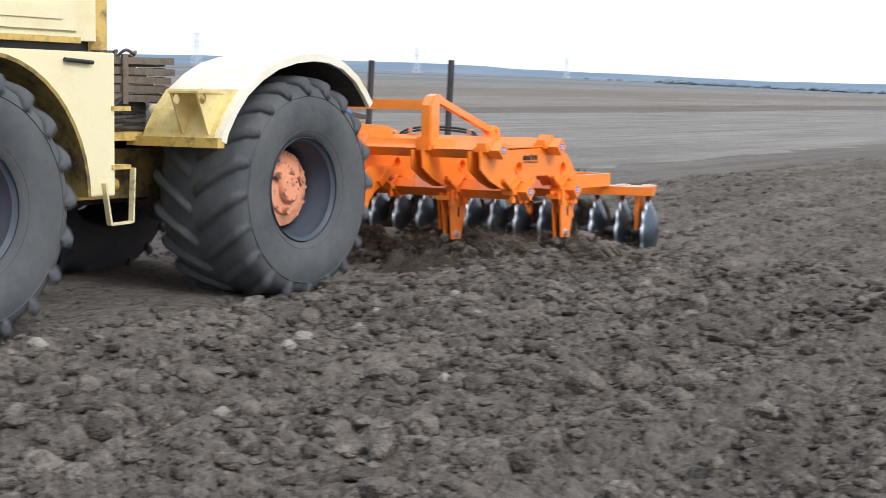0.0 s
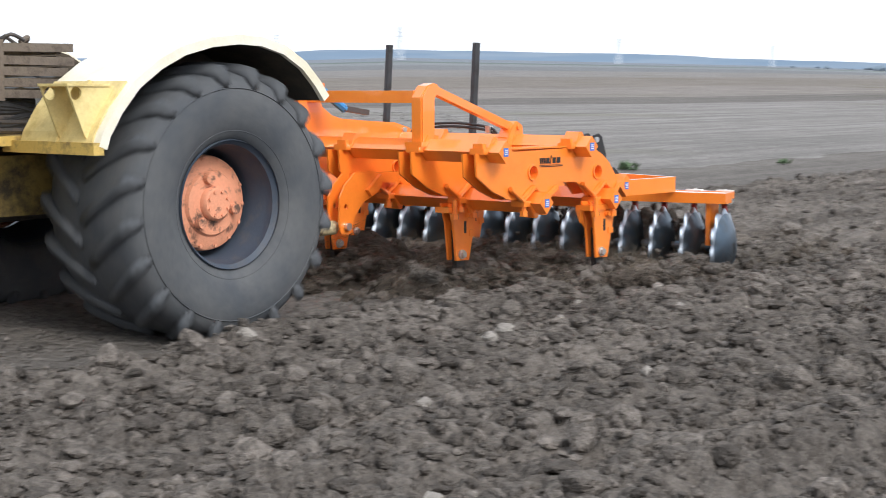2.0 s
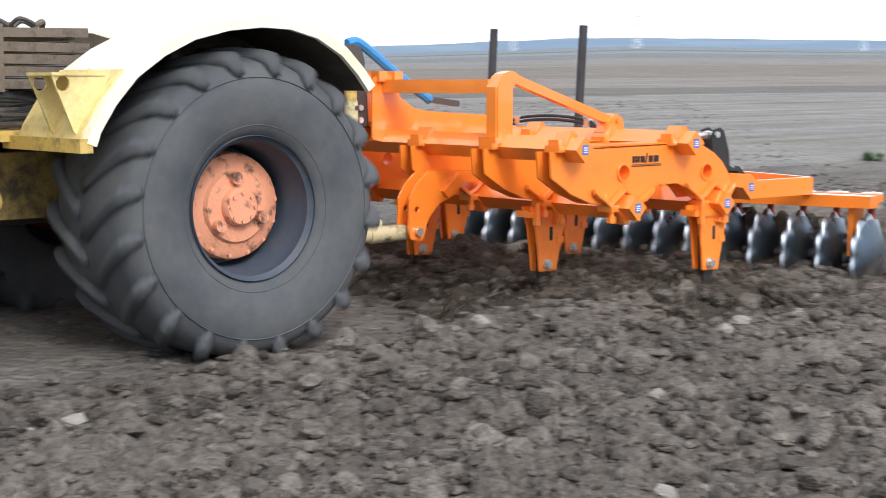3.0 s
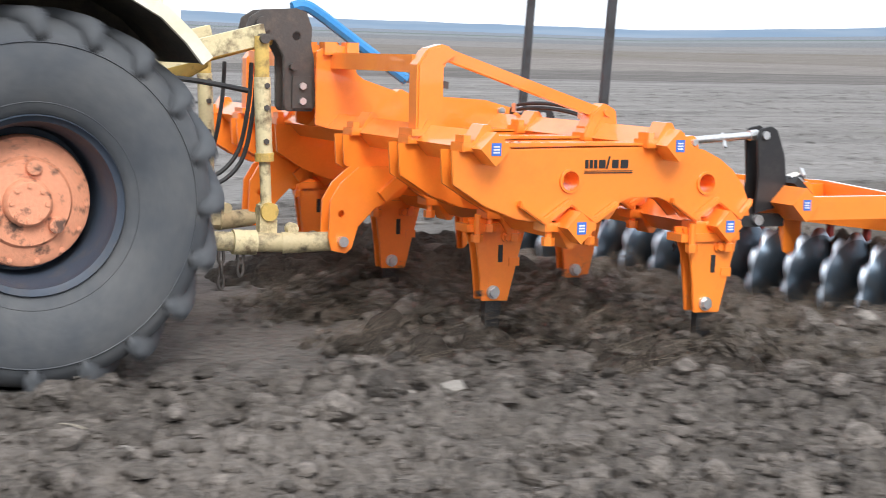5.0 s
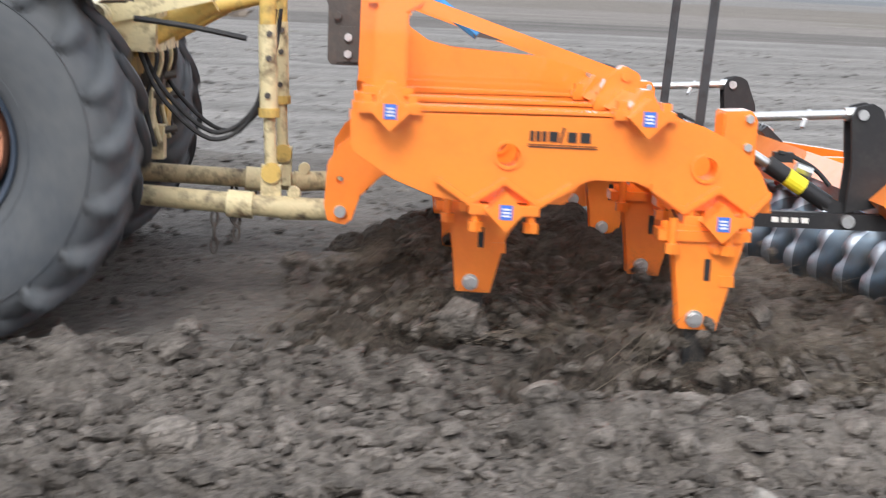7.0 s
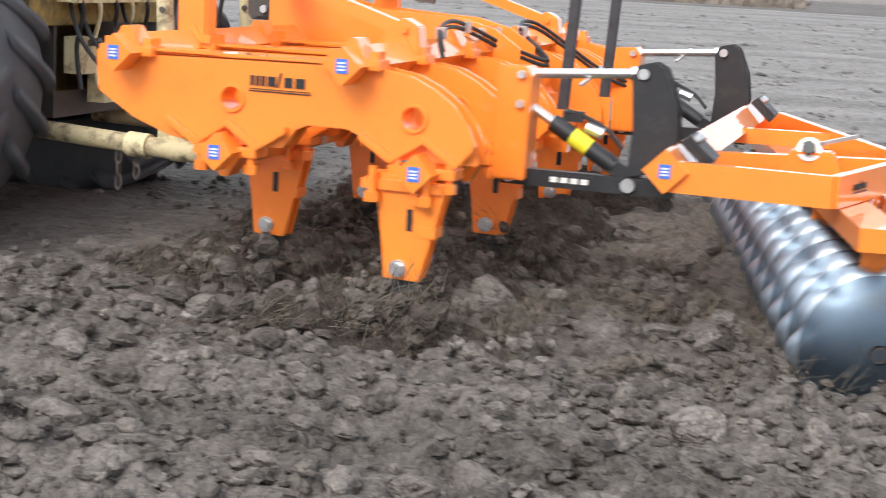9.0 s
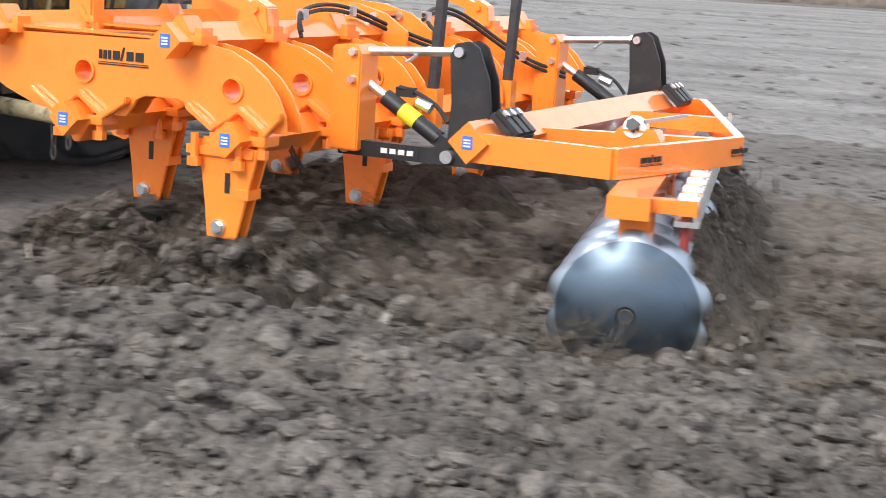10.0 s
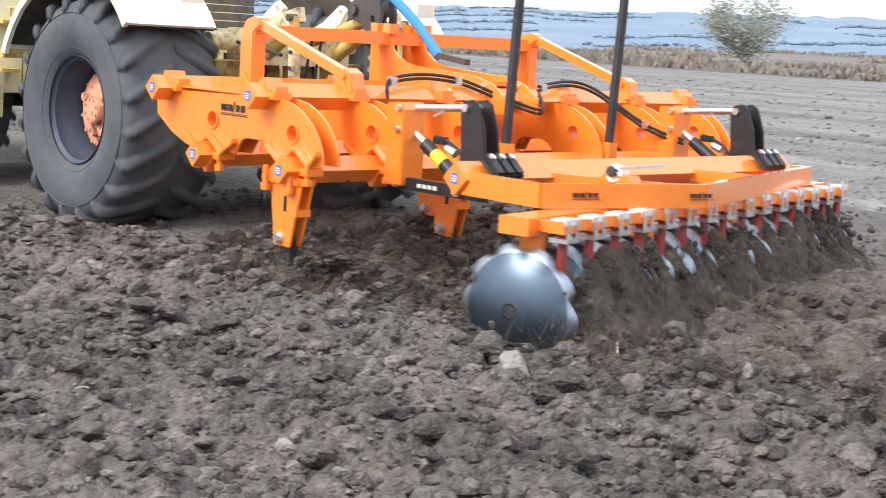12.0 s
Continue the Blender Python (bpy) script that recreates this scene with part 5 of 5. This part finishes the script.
    # carriage frame
    tube_ = part("carriage_tube", diamond((1.97, 0.79), -1.66, mirrored(-1.66), 0.105), ORANGE, im, "orange cross tube of the disc carriage", bevel=0.014)
    sticker(tube_, 1.97, -1.66, 0.79)
    rail = bmesh.new()
    knots = [(1.97, -1.60, 0.765), (2.725, -1.68, 0.77), (3.03, -0.56, 0.77), (2.14, 1.90, 0.75), (1.97, 1.78, 0.75)]
    for p, q in zip(knots, knots[1:]):
        add_bar(rail, p, q, 0.05, 0.145)
    part("carriage_rail", rail, ORANGE, im, "orange flat-bar rail of the disc carriage", bevel=0.006)
    for a, b in (((2.0, -0.86, 0.77), (2.98, -0.56, 0.78)), ((2.0, 0.62, 0.77), (2.55, 0.72, 0.77))):
        part("carriage_strut", bar(a, b, 0.07, 0.09), ORANGE, im, bevel=0.008)
    part("swivel_cap", turned([(0.0, -0.02), (0.03, -0.02), (0.03, 0.0), (0.062, 0.0), (0.066, 0.06), (0.0, 0.06)], 20), WHITE, im, "pale swivel cap").matrix_basis = pose(2.545, -0.84, 0.868, -20, 0, 0)
    part("swivel_nut", rod((2.545, -0.885, 0.884), (2.545, -0.84, 0.868), 0.034, 6), BLACK, im)
    part("swivel_bracket", slab([(2.40, 0.74), (2.72, 0.74), (2.66, 0.86), (2.46, 0.86)], -0.85, 0.12), ORANGE, im, bevel=0.008)
    part("handle", bar((2.60, -0.85, 0.90), (2.76, -0.62, 0.93), 0.018, 0.018), CHROME, im)
    marks(im, pose(2.802, -1.505, 0.745, 0, 0, 74.8), 0.20, 0.055)
    marks(im, pose(3.026, -0.685, 0.745, 0, 0, 74.8), 0.18, 0.05)
    marks(im, pose(0.655, -1.05, 1.11, 0, 45, 90), 0.20, 0.05)
    marks(im, pose(1.02, -1.75, 0.66, 0, 45, 90), 0.20, 0.05)
    # hoses over the frame
    for dz in (0.0, 0.03):
        part("hose", tube([(0.72, -1.15, 1.20 + dz), (0.68, -1.1, 1.30 + dz), (0.62, -0.75, 1.34 + dz), (0.60, -0.35, 1.31 + dz), (0.75, -0.05, 1.2 + dz), (0.95, 0.15, 1.12 + dz), (0.78, 0.3, 1.24 + dz)], 0.012), HOSE, im)
        part("hose", tube([(0.72, 0.35, 1.28 + dz), (0.64, 0.75, 1.32 + dz), (0.72, 1.0, 1.27 + dz), (1.05, 1.25, 1.02 + dz), (1.3, 1.42, 0.92 + dz)], 0.012), HOSE, im)
    for x, y, z in ((0.68, -1.08, 1.32), (0.60, -0.38, 1.33), (0.72, 0.4, 1.30), (1.05, 1.25, 1.05)):
        part("hose_clip", boxed(x - 0.025, x + 0.025, y - 0.025, y + 0.025, z - 0.03, z + 0.03), CHROME, im, bevel=0.006)
    part("coupling", bar((-0.05, 0.0, 1.50), (0.28, 0.02, 1.46), 0.06, 0.045), STEEL, im, "dark hose coupling", bevel=0.01)
    # disc gang
    A, B = Vector((2.99, -2.12, 0.0)), Vector((2.03, 2.05, 0.0))
    way = (B - A).normalized()
    turn = math.degrees(math.atan2(-way.x, way.y))
    rear = Vector((way.y, -way.x, 0))
    up = Vector((0, 0, 1))
    g0 = A - way * 0.02 - rear * 0.03
    gang = part("gang_beam", bar(g0 + up * 0.645, B + way * 0.15 + up * 0.635, 0.19, 0.10), ORANGE, im, "orange beam of the disc gang", bevel=0.01)
    for f in (0.035, 0.35, 0.65, 0.965):
        c = A.lerp(B, f) + up * 0.0
        hang = bmesh.new()
        add_bar(hang, c + up * 0.62, c + up * 0.19 + way * 0.0, 0.05, 0.15)
        part("hanger", hang, ORANGE, gang, bevel=0.008)
    part("axle", rod(A - way * 0.06 + up * 0.175, B + way * 0.06 + up * 0.175, 0.035, 12), STEEL, gang)
    bar0 = bar(A + way * 0.05 + rear * 0.22 + up * 0.665, B + way * 0.25 + rear * 0.22 + up * 0.64, 0.07, 0.06)
    part("scraper_bar", bar0, ORANGE, gang, "orange scraper bar", bevel=0.006)
    for f in (0.03, 0.5, 0.97):
        c = A.lerp(B, f)
        part("bar_arm", bar(c + up * 0.65, c + rear * 0.22 + up * 0.65, 0.09, 0.06), ORANGE, gang, bevel=0.006)
    discs = []
    n = 15
    face = disc_mesh()
    for k in range(n):
        c = A.lerp(B, k / (n - 1)) + up * 0.175
        d = new("disc", face)
        d.parent = gang
        tagged(d, "notched concave disc blade with bright edge")
        discs.append((d, c, turn))
        cl = c + rear * 0.22 + way * 0.10 - up * 0.175
        part("scraper_clamp", boxed(-0.042, 0.048, -0.082, 0.082, -0.034, 0.034, m=pose(cl.x, cl.y, 0.66 - 0.025 * k / n, 0, 0, turn)), ORANGE, gang, "orange scraper clamp", bevel=0.01)
        # white top plate paints the sky's sheen onto the orange clamp
        part("clamp_sheen", boxed(-0.040, 0.052, -0.076, 0.076, 0.012, 0.046, m=pose(cl.x, cl.y, 0.66 - 0.025 * k / n, 0, 0, turn)), WHITE, gang, "white top of a scraper clamp, painted sky sheen", bevel=0.008)
        for dy in (-0.05, 0.05):
            ub = cl + way * dy + rear * 0.055
            part("u_bolt", rod((ub.x, ub.y, 0.585), (ub.x, ub.y, 0.70), 0.008, 6), CHROME, gang)
        part("clamp_foot", boxed(-0.05, 0.06, -0.07, 0.07, -0.075, -0.05, m=pose(cl.x, cl.y, 0.65 - 0.025 * k / n, 0, 0, turn)), CHROME, gang, "bright clamp foot")
        cp = cl + rear * 0.035
        part("scraper_bolt", rod((cp.x, cp.y, 0.58), (cp.x, cp.y, 0.715), 0.014, 8), CHROME, gang)
        arm = bmesh.new()
        add_bar(arm, cl + up * 0.63, cl + up * 0.36, 0.05, 0.03)
        part("scraper_blade", bar(cl + up * 0.37, cl - rear * 0.06 + way * 0.05 + up * 0.25, 0.10, 0.012), WHITE if k % 3 else RED, gang, "worn pale scraper blade")
        part("scraper", arm, RED, gang, "dark red scraper arm")
    return im, discs


def disc_mesh():
    """A concave notched blade round the y axis, hollow side to -y, with a pale outer band."""
    R, n, notches = 0.372, 100, 10
    bm = bmesh.new()
    rings = []
    for r, y in ((0.045, 0.105), (0.11, 0.100), (0.18, 0.086), (0.25, 0.062), (0.322, 0.022), (1.0, 0.0)):
        ring = []
        for k in range(n):
            a = 2 * math.pi * k / n
            rr = r
            if r == 1.0:
                rr = R - 0.046 * (0.5 - 0.5 * math.cos(a * notches)) ** 2
            ring.append((rr * math.cos(a), y, rr * math.sin(a)))
        rings.append(ring)
    for off in (0.0, 0.009):
        vs = [[bm.verts.new((x, 0.05 - y - off, z)) for x, y, z in ring] for ring in rings]
        for i, (a, b) in enumerate(zip(vs, vs[1:])):
            for k in range(n):
                f = bm.faces.new((a[k], a[(k + 1) % n], b[(k + 1) % n], b[k]))
                f.material_index = 1 if i == 4 and off else 0
                f.smooth = True
        if off:
            for k in range(n):
                f = bm.faces.new((last[-1][k], last[-1][(k + 1) % n], vs[-1][(k + 1) % n], vs[-1][k]))
                f.material_index = 1
        last = vs
    bmesh.ops.recalc_face_normals(bm, faces=bm.faces)
    for r, y0, y1, s in ((0.075, -0.03, 0.05, 20), (0.03, -0.06, -0.02, 6), (0.05, 0.05, 0.20, 14)):
        add_rod(bm, (0, y0, 0), (0, y1, 0), r, s)
    me = bpy.data.meshes.new("disc")
    bm.to_mesh(me)
    bm.free()
    for m in (DISCFACE, DISCEDGE):
        me.materials.append(m)
    return me


IMPLEMENT, DISCS = implement()


# ---- soil that boils up round the tines and discs ----
def soil_wave(x, y, seed, size=1.0):
    """A heap of soil pushed up by one tine, open behind."""
    step = 0.025
    xs, ys = np.arange(-0.85, 0.95, step), np.arange(-0.75, 0.75, step)
    X, Y, h = clod_heights(xs, ys, 150, 0.055, 0.13, 0.0, seed)
    bump = 0.27 * size * np.exp(-(((X + 0.05) / 0.42) ** 2) - (np.abs(Y) / 0.46) ** 2.2)
    trail = 0.13 * size * np.exp(-(((X - 0.5) / 0.35) ** 2) - (Y / 0.35) ** 2)
    bump = bump + trail + 0.05 * grid_noise(X, Y, 0.25, seed + 5) * (bump > 0.03)
    rim = np.hypot(X / 0.85, Y / 0.72)
    z = (h + bump) * np.clip((1 - rim) / 0.3, 0, 1) - 0.14 * np.clip((rim - 0.8) / 0.2, 0, 1)
    ob = sheet("soil_wave", X, Y, z - (0.05 if size > 0.5 else 0.10), DAMP)
    return tagged(ob, "dark crumbling soil heaved up round a tine", "soil", group="soil heaves at the tines", kind="stuff"), x, y


def disc_spray():
    """The curtain of earth that the disc gang throws up behind itself."""
    g = np.random.default_rng(77)
    n = 2000
    f = g.uniform(-0.02, 1.06, n)
    out = np.abs(g.normal(0, 0.22, n)) + 0.05
    top = 0.50 * np.exp(-(((out - 0.15) / 0.28) ** 2)) * (0.75 + 0.3 * np.sin(f * 105) * g.uniform(0.3, 1, n))
    z = g.uniform(-0.06, 1, n) * np.clip(top, 0.02, None)
    x = 2.99 - 0.96 * f + 0.974 * out + 0.02
    y = -2.02 + 4.17 * f + 0.22 * out
    places = np.stack([x, y, z], -1)
    sizes = np.clip(0.024 * np.exp(g.normal(0, 0.5, n)), 0.010, 0.075)
    ob = heap("soil_spray", places, sizes, TURNED, 78)
    return tagged(ob, "curtain of dark earth thrown up behind the discs", "soil", kind="stuff")


def thrown_clumps():
    """Handfuls of earth that the discs throw up and back, again and again."""
    g = np.random.default_rng(177)
    shapes = []
    for k in range(8):
        n = 16
        at = np.stack([g.normal(0, 0.06, n), g.normal(0, 0.07, n), g.normal(0, 0.07, n)], -1)
        lump = heap("thrown_earth", at, np.clip(0.022 * np.exp(g.normal(0, 0.45, n)), 0.009, 0.05), (TURNED, DAMP)[k % 2], 180 + k)
        shapes.append(lump.data)
        bpy.data.objects.remove(lump)
    out = []
    for k in range(84):
        ob = new("thrown_earth", shapes[k % 8])
        tagged(ob, "crumbs of dark earth thrown up behind a disc", "soil", group="earth thrown by the discs", kind="stuff")
        out.append((ob, (k + g.uniform(0, 1)) / 82, g.uniform(0, 1), g.uniform(0.4, 0.6), g.uniform(0.16, 0.40), g.uniform(0.2, 0.5), g.uniform(-60, 60)))
    return out


def disc_ridge():
    """The heaped earth that rolls along behind the disc gang."""
    step = 0.03
    xs, ys = np.arange(1.7, 4.2, step), np.arange(-2.3, 2.7, step)
    X, Y, h = clod_heights(xs, ys, 150, 0.05, 0.11, 0.0, 91)
    line = X - (2.99 - 0.96 * (Y + 2.12) / 4.17) - 0.16
    ridge = (0.42 + 0.07 * np.sin(Y * 25) + 0.06 * grid_noise(X, Y, 0.13, 97)) * np.exp(-np.where(line < 0, (line / 0.14) ** 2, (line / 0.30) ** 2)) + 0.04 * grid_noise(X, Y, 0.2, 95)
    ends = np.clip((2.45 - Y) / 0.3, 0, 1) * np.clip((Y + 2.05) / 0.25, 0, 1)
    lim = np.clip((0.75 - line) / 0.3, 0, 1) * np.clip((line + 0.35) / 0.2, 0, 1)
    z = (0.9 * h + ridge) * ends * lim - 0.16 * (1 - np.minimum(ends, lim))
    ob = sheet("soil_ridge", X, Y, z - 0.04, DAMP)
    return tagged(ob, "ridge of dark earth rolling behind the disc gang", "soil", kind="stuff")


def heaved_clumps():
    """Clumps of clods and roots lying along the lane of each near tine: each stays where it lies, is lifted as the tine passes and drops behind it."""
    g = np.random.default_rng(160)
    shapes = []
    for k in range(12):
        n = 9
        at = np.stack([g.normal(0, 0.075, n), g.normal(0, 0.085, n), g.normal(0, 0.035, n)], -1)
        size = np.clip(0.034 * np.exp(g.normal(0, 0.45, n)), 0.014, 0.085)
        lump = heap("clump", at, size, (DAMP, TURNED, SOIL)[k % 3], 170 + k)
        me = lump.data
        bpy.data.objects.remove(lump)
        me.materials.append(FIBRE)
        bm = bmesh.new()
        bm.from_mesh(me)
        for _ in range(60):
            p = Vector((g.normal(0, 0.09), g.normal(0, 0.10), g.uniform(0.0, 0.07)))
            d = Vector((g.normal(0.6, 0.4), g.normal(0, 0.4), g.normal(0.0, 0.3))).normalized() * g.uniform(0.06, 0.22)
            w = Vector((0.0, 0.0011, 0.0009))
            f = bm.faces.new([bm.verts.new(v) for v in (p - w, p + w, p + d * 0.6 + w * 0.6, p + d)])
            f.material_index = 1
        bm.to_mesh(me)
        bm.free()
        shapes.append(me)
    base = thing("heaved_soil", "dark crumbling clods and roots heaved up along the tines", "soil", kind="stuff")
    out = []
    c, s = math.cos(radians(HEAD)), math.sin(radians(HEAD))
    for tx, ty in NEAR:
        dx, dy = tx * c - ty * s + 0.17, tx * s + ty * c
        xs = np.arange(along_lane(12) + dx - 1.0, along_lane(0) + dx + 1.0, 0.19)
        for lane in (-0.34, -0.12, 0.12, 0.34):
            for x in xs:
                off = lane + g.normal(0, 0.05)
                ob = new("clump", shapes[g.integers(len(shapes))])
                ob.parent = base
                size = g.uniform(0.8, 1.35)
                ob.scale = (size, size, size * g.uniform(0.8, 1.2))
                out.append((ob, x + g.normal(0, 0.05), MID_Y + dy, off, dx, g.uniform(0.7, 1.15), g.uniform(0, 360), g.uniform(-70, 70)))
    return out


TINES = [(0.80, y) for y in (-1.98, -0.67, 0.79, 2.05)] + [(-0.18, y) for y in (-1.30, 0.06, 1.495)]
NEAR = [(0.80, -1.98), (-0.18, -1.30), (0.80, -0.67), (-0.18, 0.06)]
WAVES = [soil_wave(x, y, 60 + k, 0.42 if (x, y) in NEAR else 0.74) for k, (x, y) in enumerate(TINES)]
CLUMPS = heaved_clumps()


def tumblers():
    """Single clods that roll up the front of each heave and fall away behind it."""
    g = random.Random(21)
    shapes = []
    for v, f in SHAPES:
        me = bpy.data.meshes.new("tumbling_clod")
        me.from_pydata(v.tolist(), [], f.tolist())
        me.materials.append(DAMP)
        shapes.append(me)
    out = []
    for x, y in TINES:
        for k in range(15):
            ob = new("tumbling_clod", shapes[g.randrange(len(shapes))])
            s = min(0.034 * math.exp(g.gauss(0, 0.45)), 0.085)
            ob.scale = (s, s * g.uniform(0.7, 1.0), s * g.uniform(0.6, 0.95))
            tagged(ob, "dark clod rolling over the soil round a tine", "clod", group="clods rolled up by the tines")
            out.append((ob, x, y, g.uniform(-0.42, 0.42), g.uniform(0, 1), g.uniform(0.9, 1.5), g.uniform(-60, 60), g.uniform(0.8, 1.15)))
    return out


TUMBLERS = tumblers()
SPRAY = [disc_spray(), disc_ridge()]
THROWN = thrown_clumps()


# ---- what moves ----
def motions():
    times = sorted({t for t, *_ in PATH} | {3.7, 4.2, 7.7, 8.3})
    for ob in (TRACTOR, CRATE, IMPLEMENT, *SPRAY):
        walk(ob, [(t, machine_pose(t)) for t in times])
    for ob, x, y in WAVES:
        walk(ob, [(t, machine_pose(t) @ pose(x, y, 0)) for t in times])
    for ob, x, y, off, dx, high, turn, roll in CLUMPS:
        rows = []
        # distance of the tine before the clump, its height, its push forward and outward
        for ahead, z, push, out in ((1.25, -0.27, 0.0, 0.0), (0.80, -0.04, 0.0, 0.0), (0.38, 0.12, 0.05, 0.1), (0.05, 0.26, 0.14, 0.3), (-0.15, 0.28, 0.22, 0.45), (-0.40, 0.14, 0.26, 0.55), (-0.75, 0.04, 0.27, 0.6)):
            t = when_at(x - dx + ahead - push)
            z = z if z < 0.05 else 0.05 + (z - 0.05) * high * math.exp(-((off / 0.42) ** 2))
            tip = roll * (1 - (ahead + 0.75) / 2.0)
            rows.append((t, pose(x - push * 0.6, y + off * (1 + out), z, tip * 0.5, -abs(tip), turn)))
        past = [r for r in rows if r[0] < 0.02]
        rows = [(0, r[1]) for r in past[-1:]] + [r for r in rows if 0.04 < r[0] < 11.96]
        rows = rows or [(0, pose(x, y + off, -0.27, 0, 0, turn))]
        if len(rows) == 1:
            ob.matrix_basis = rows[0][1] @ Matrix.Diagonal((*ob.scale, 1))
            continue
        walk(ob, [(0, rows[0][1])] * (rows[0][0] > 0) + rows + [(12, rows[-1][1])])
    for ob, x, y, side, phase, period, spin, high in TUMBLERS:
        rows = []
        for i in range(81):
            t = i * 0.15
            u = (phase + t / period) % 1.0
            if u < 0.8:
                v = u / 0.8
                dx, dz = -0.42 + 0.95 * v, -0.08 + high * 0.33 * math.sin(math.pi * min(1.0, v * 1.15)) * (1 - abs(side))
            else:
                dx, dz = 0.53 - 0.95 * (u - 0.8) / 0.2, -0.18
            rows.append((t, machine_pose(t) @ pose(x + dx, y + side * (0.7 + 0.4 * u), dz, spin * math.sin(7 * t + spin), 25 * math.sin(5 * t + phase * 6), spin)))
        walk(ob, rows)
    for ob, f, phase, period, high, far, spin in THROWN:
        rows = []
        for i in range(121):
            t = i * 0.1
            u = (phase + t / period) % 1.0
            v = min(u / 0.8, 1.0)
            out = 0.02 + far * v if u < 0.8 else 0.02 + far * (1 - u) / 0.2
            z = 4 * high * v * (1 - v) + 0.02 if u < 0.75 else -0.2
            rows.append((t, machine_pose(t) @ pose(2.99 - 0.96 * f + 0.974 * out, -2.04 + 4.17 * f + 0.22 * out, z, spin * v, spin * (1 - v), spin)))
        walk(ob, rows)
    start = along_lane(0)
    for w in WHEELS:
        at = w.location.copy()
        rows = []
        for k in range(25):
            t = k * 0.5
            gone = start - along_lane(t)
            rows.append((t, pose(at.x, at.y, at.z, 0, -math.degrees(gone / 0.96), 0)))
        walk(w, rows)
    for k, (d, c, turn) in enumerate(DISCS):
        rows = []
        for i in range(61):
            t = i * 0.2
            gone = start - along_lane(t)
            rows.append((t, pose(c.x, c.y, c.z, 0, 37 * k - math.degrees(gone / 0.33), turn)))
        walk(d, rows)
    for ob, x in STRIP:
        down, up = pose(x, 0, -0.30), pose(x, 0, 0.0)
        # the tines reach this slice when the machine's origin is a little behind it
        t0, t1 = when_at(x - 0.35), when_at(x - 1.35)
        if x - 1.35 > start:
            continue
        if x - 0.35 < along_lane(12) or t1 - t0 < 0.05:
            walk(ob, [(0, down), (12, down)])
            continue
        rows = [(t0, down), (t1, up)]
        if t0 > 0.05:
            rows = [(0, down)] + rows
        if t1 < 11.95:
            rows = rows + [(12, up)]
        walk(ob, rows)


motions()
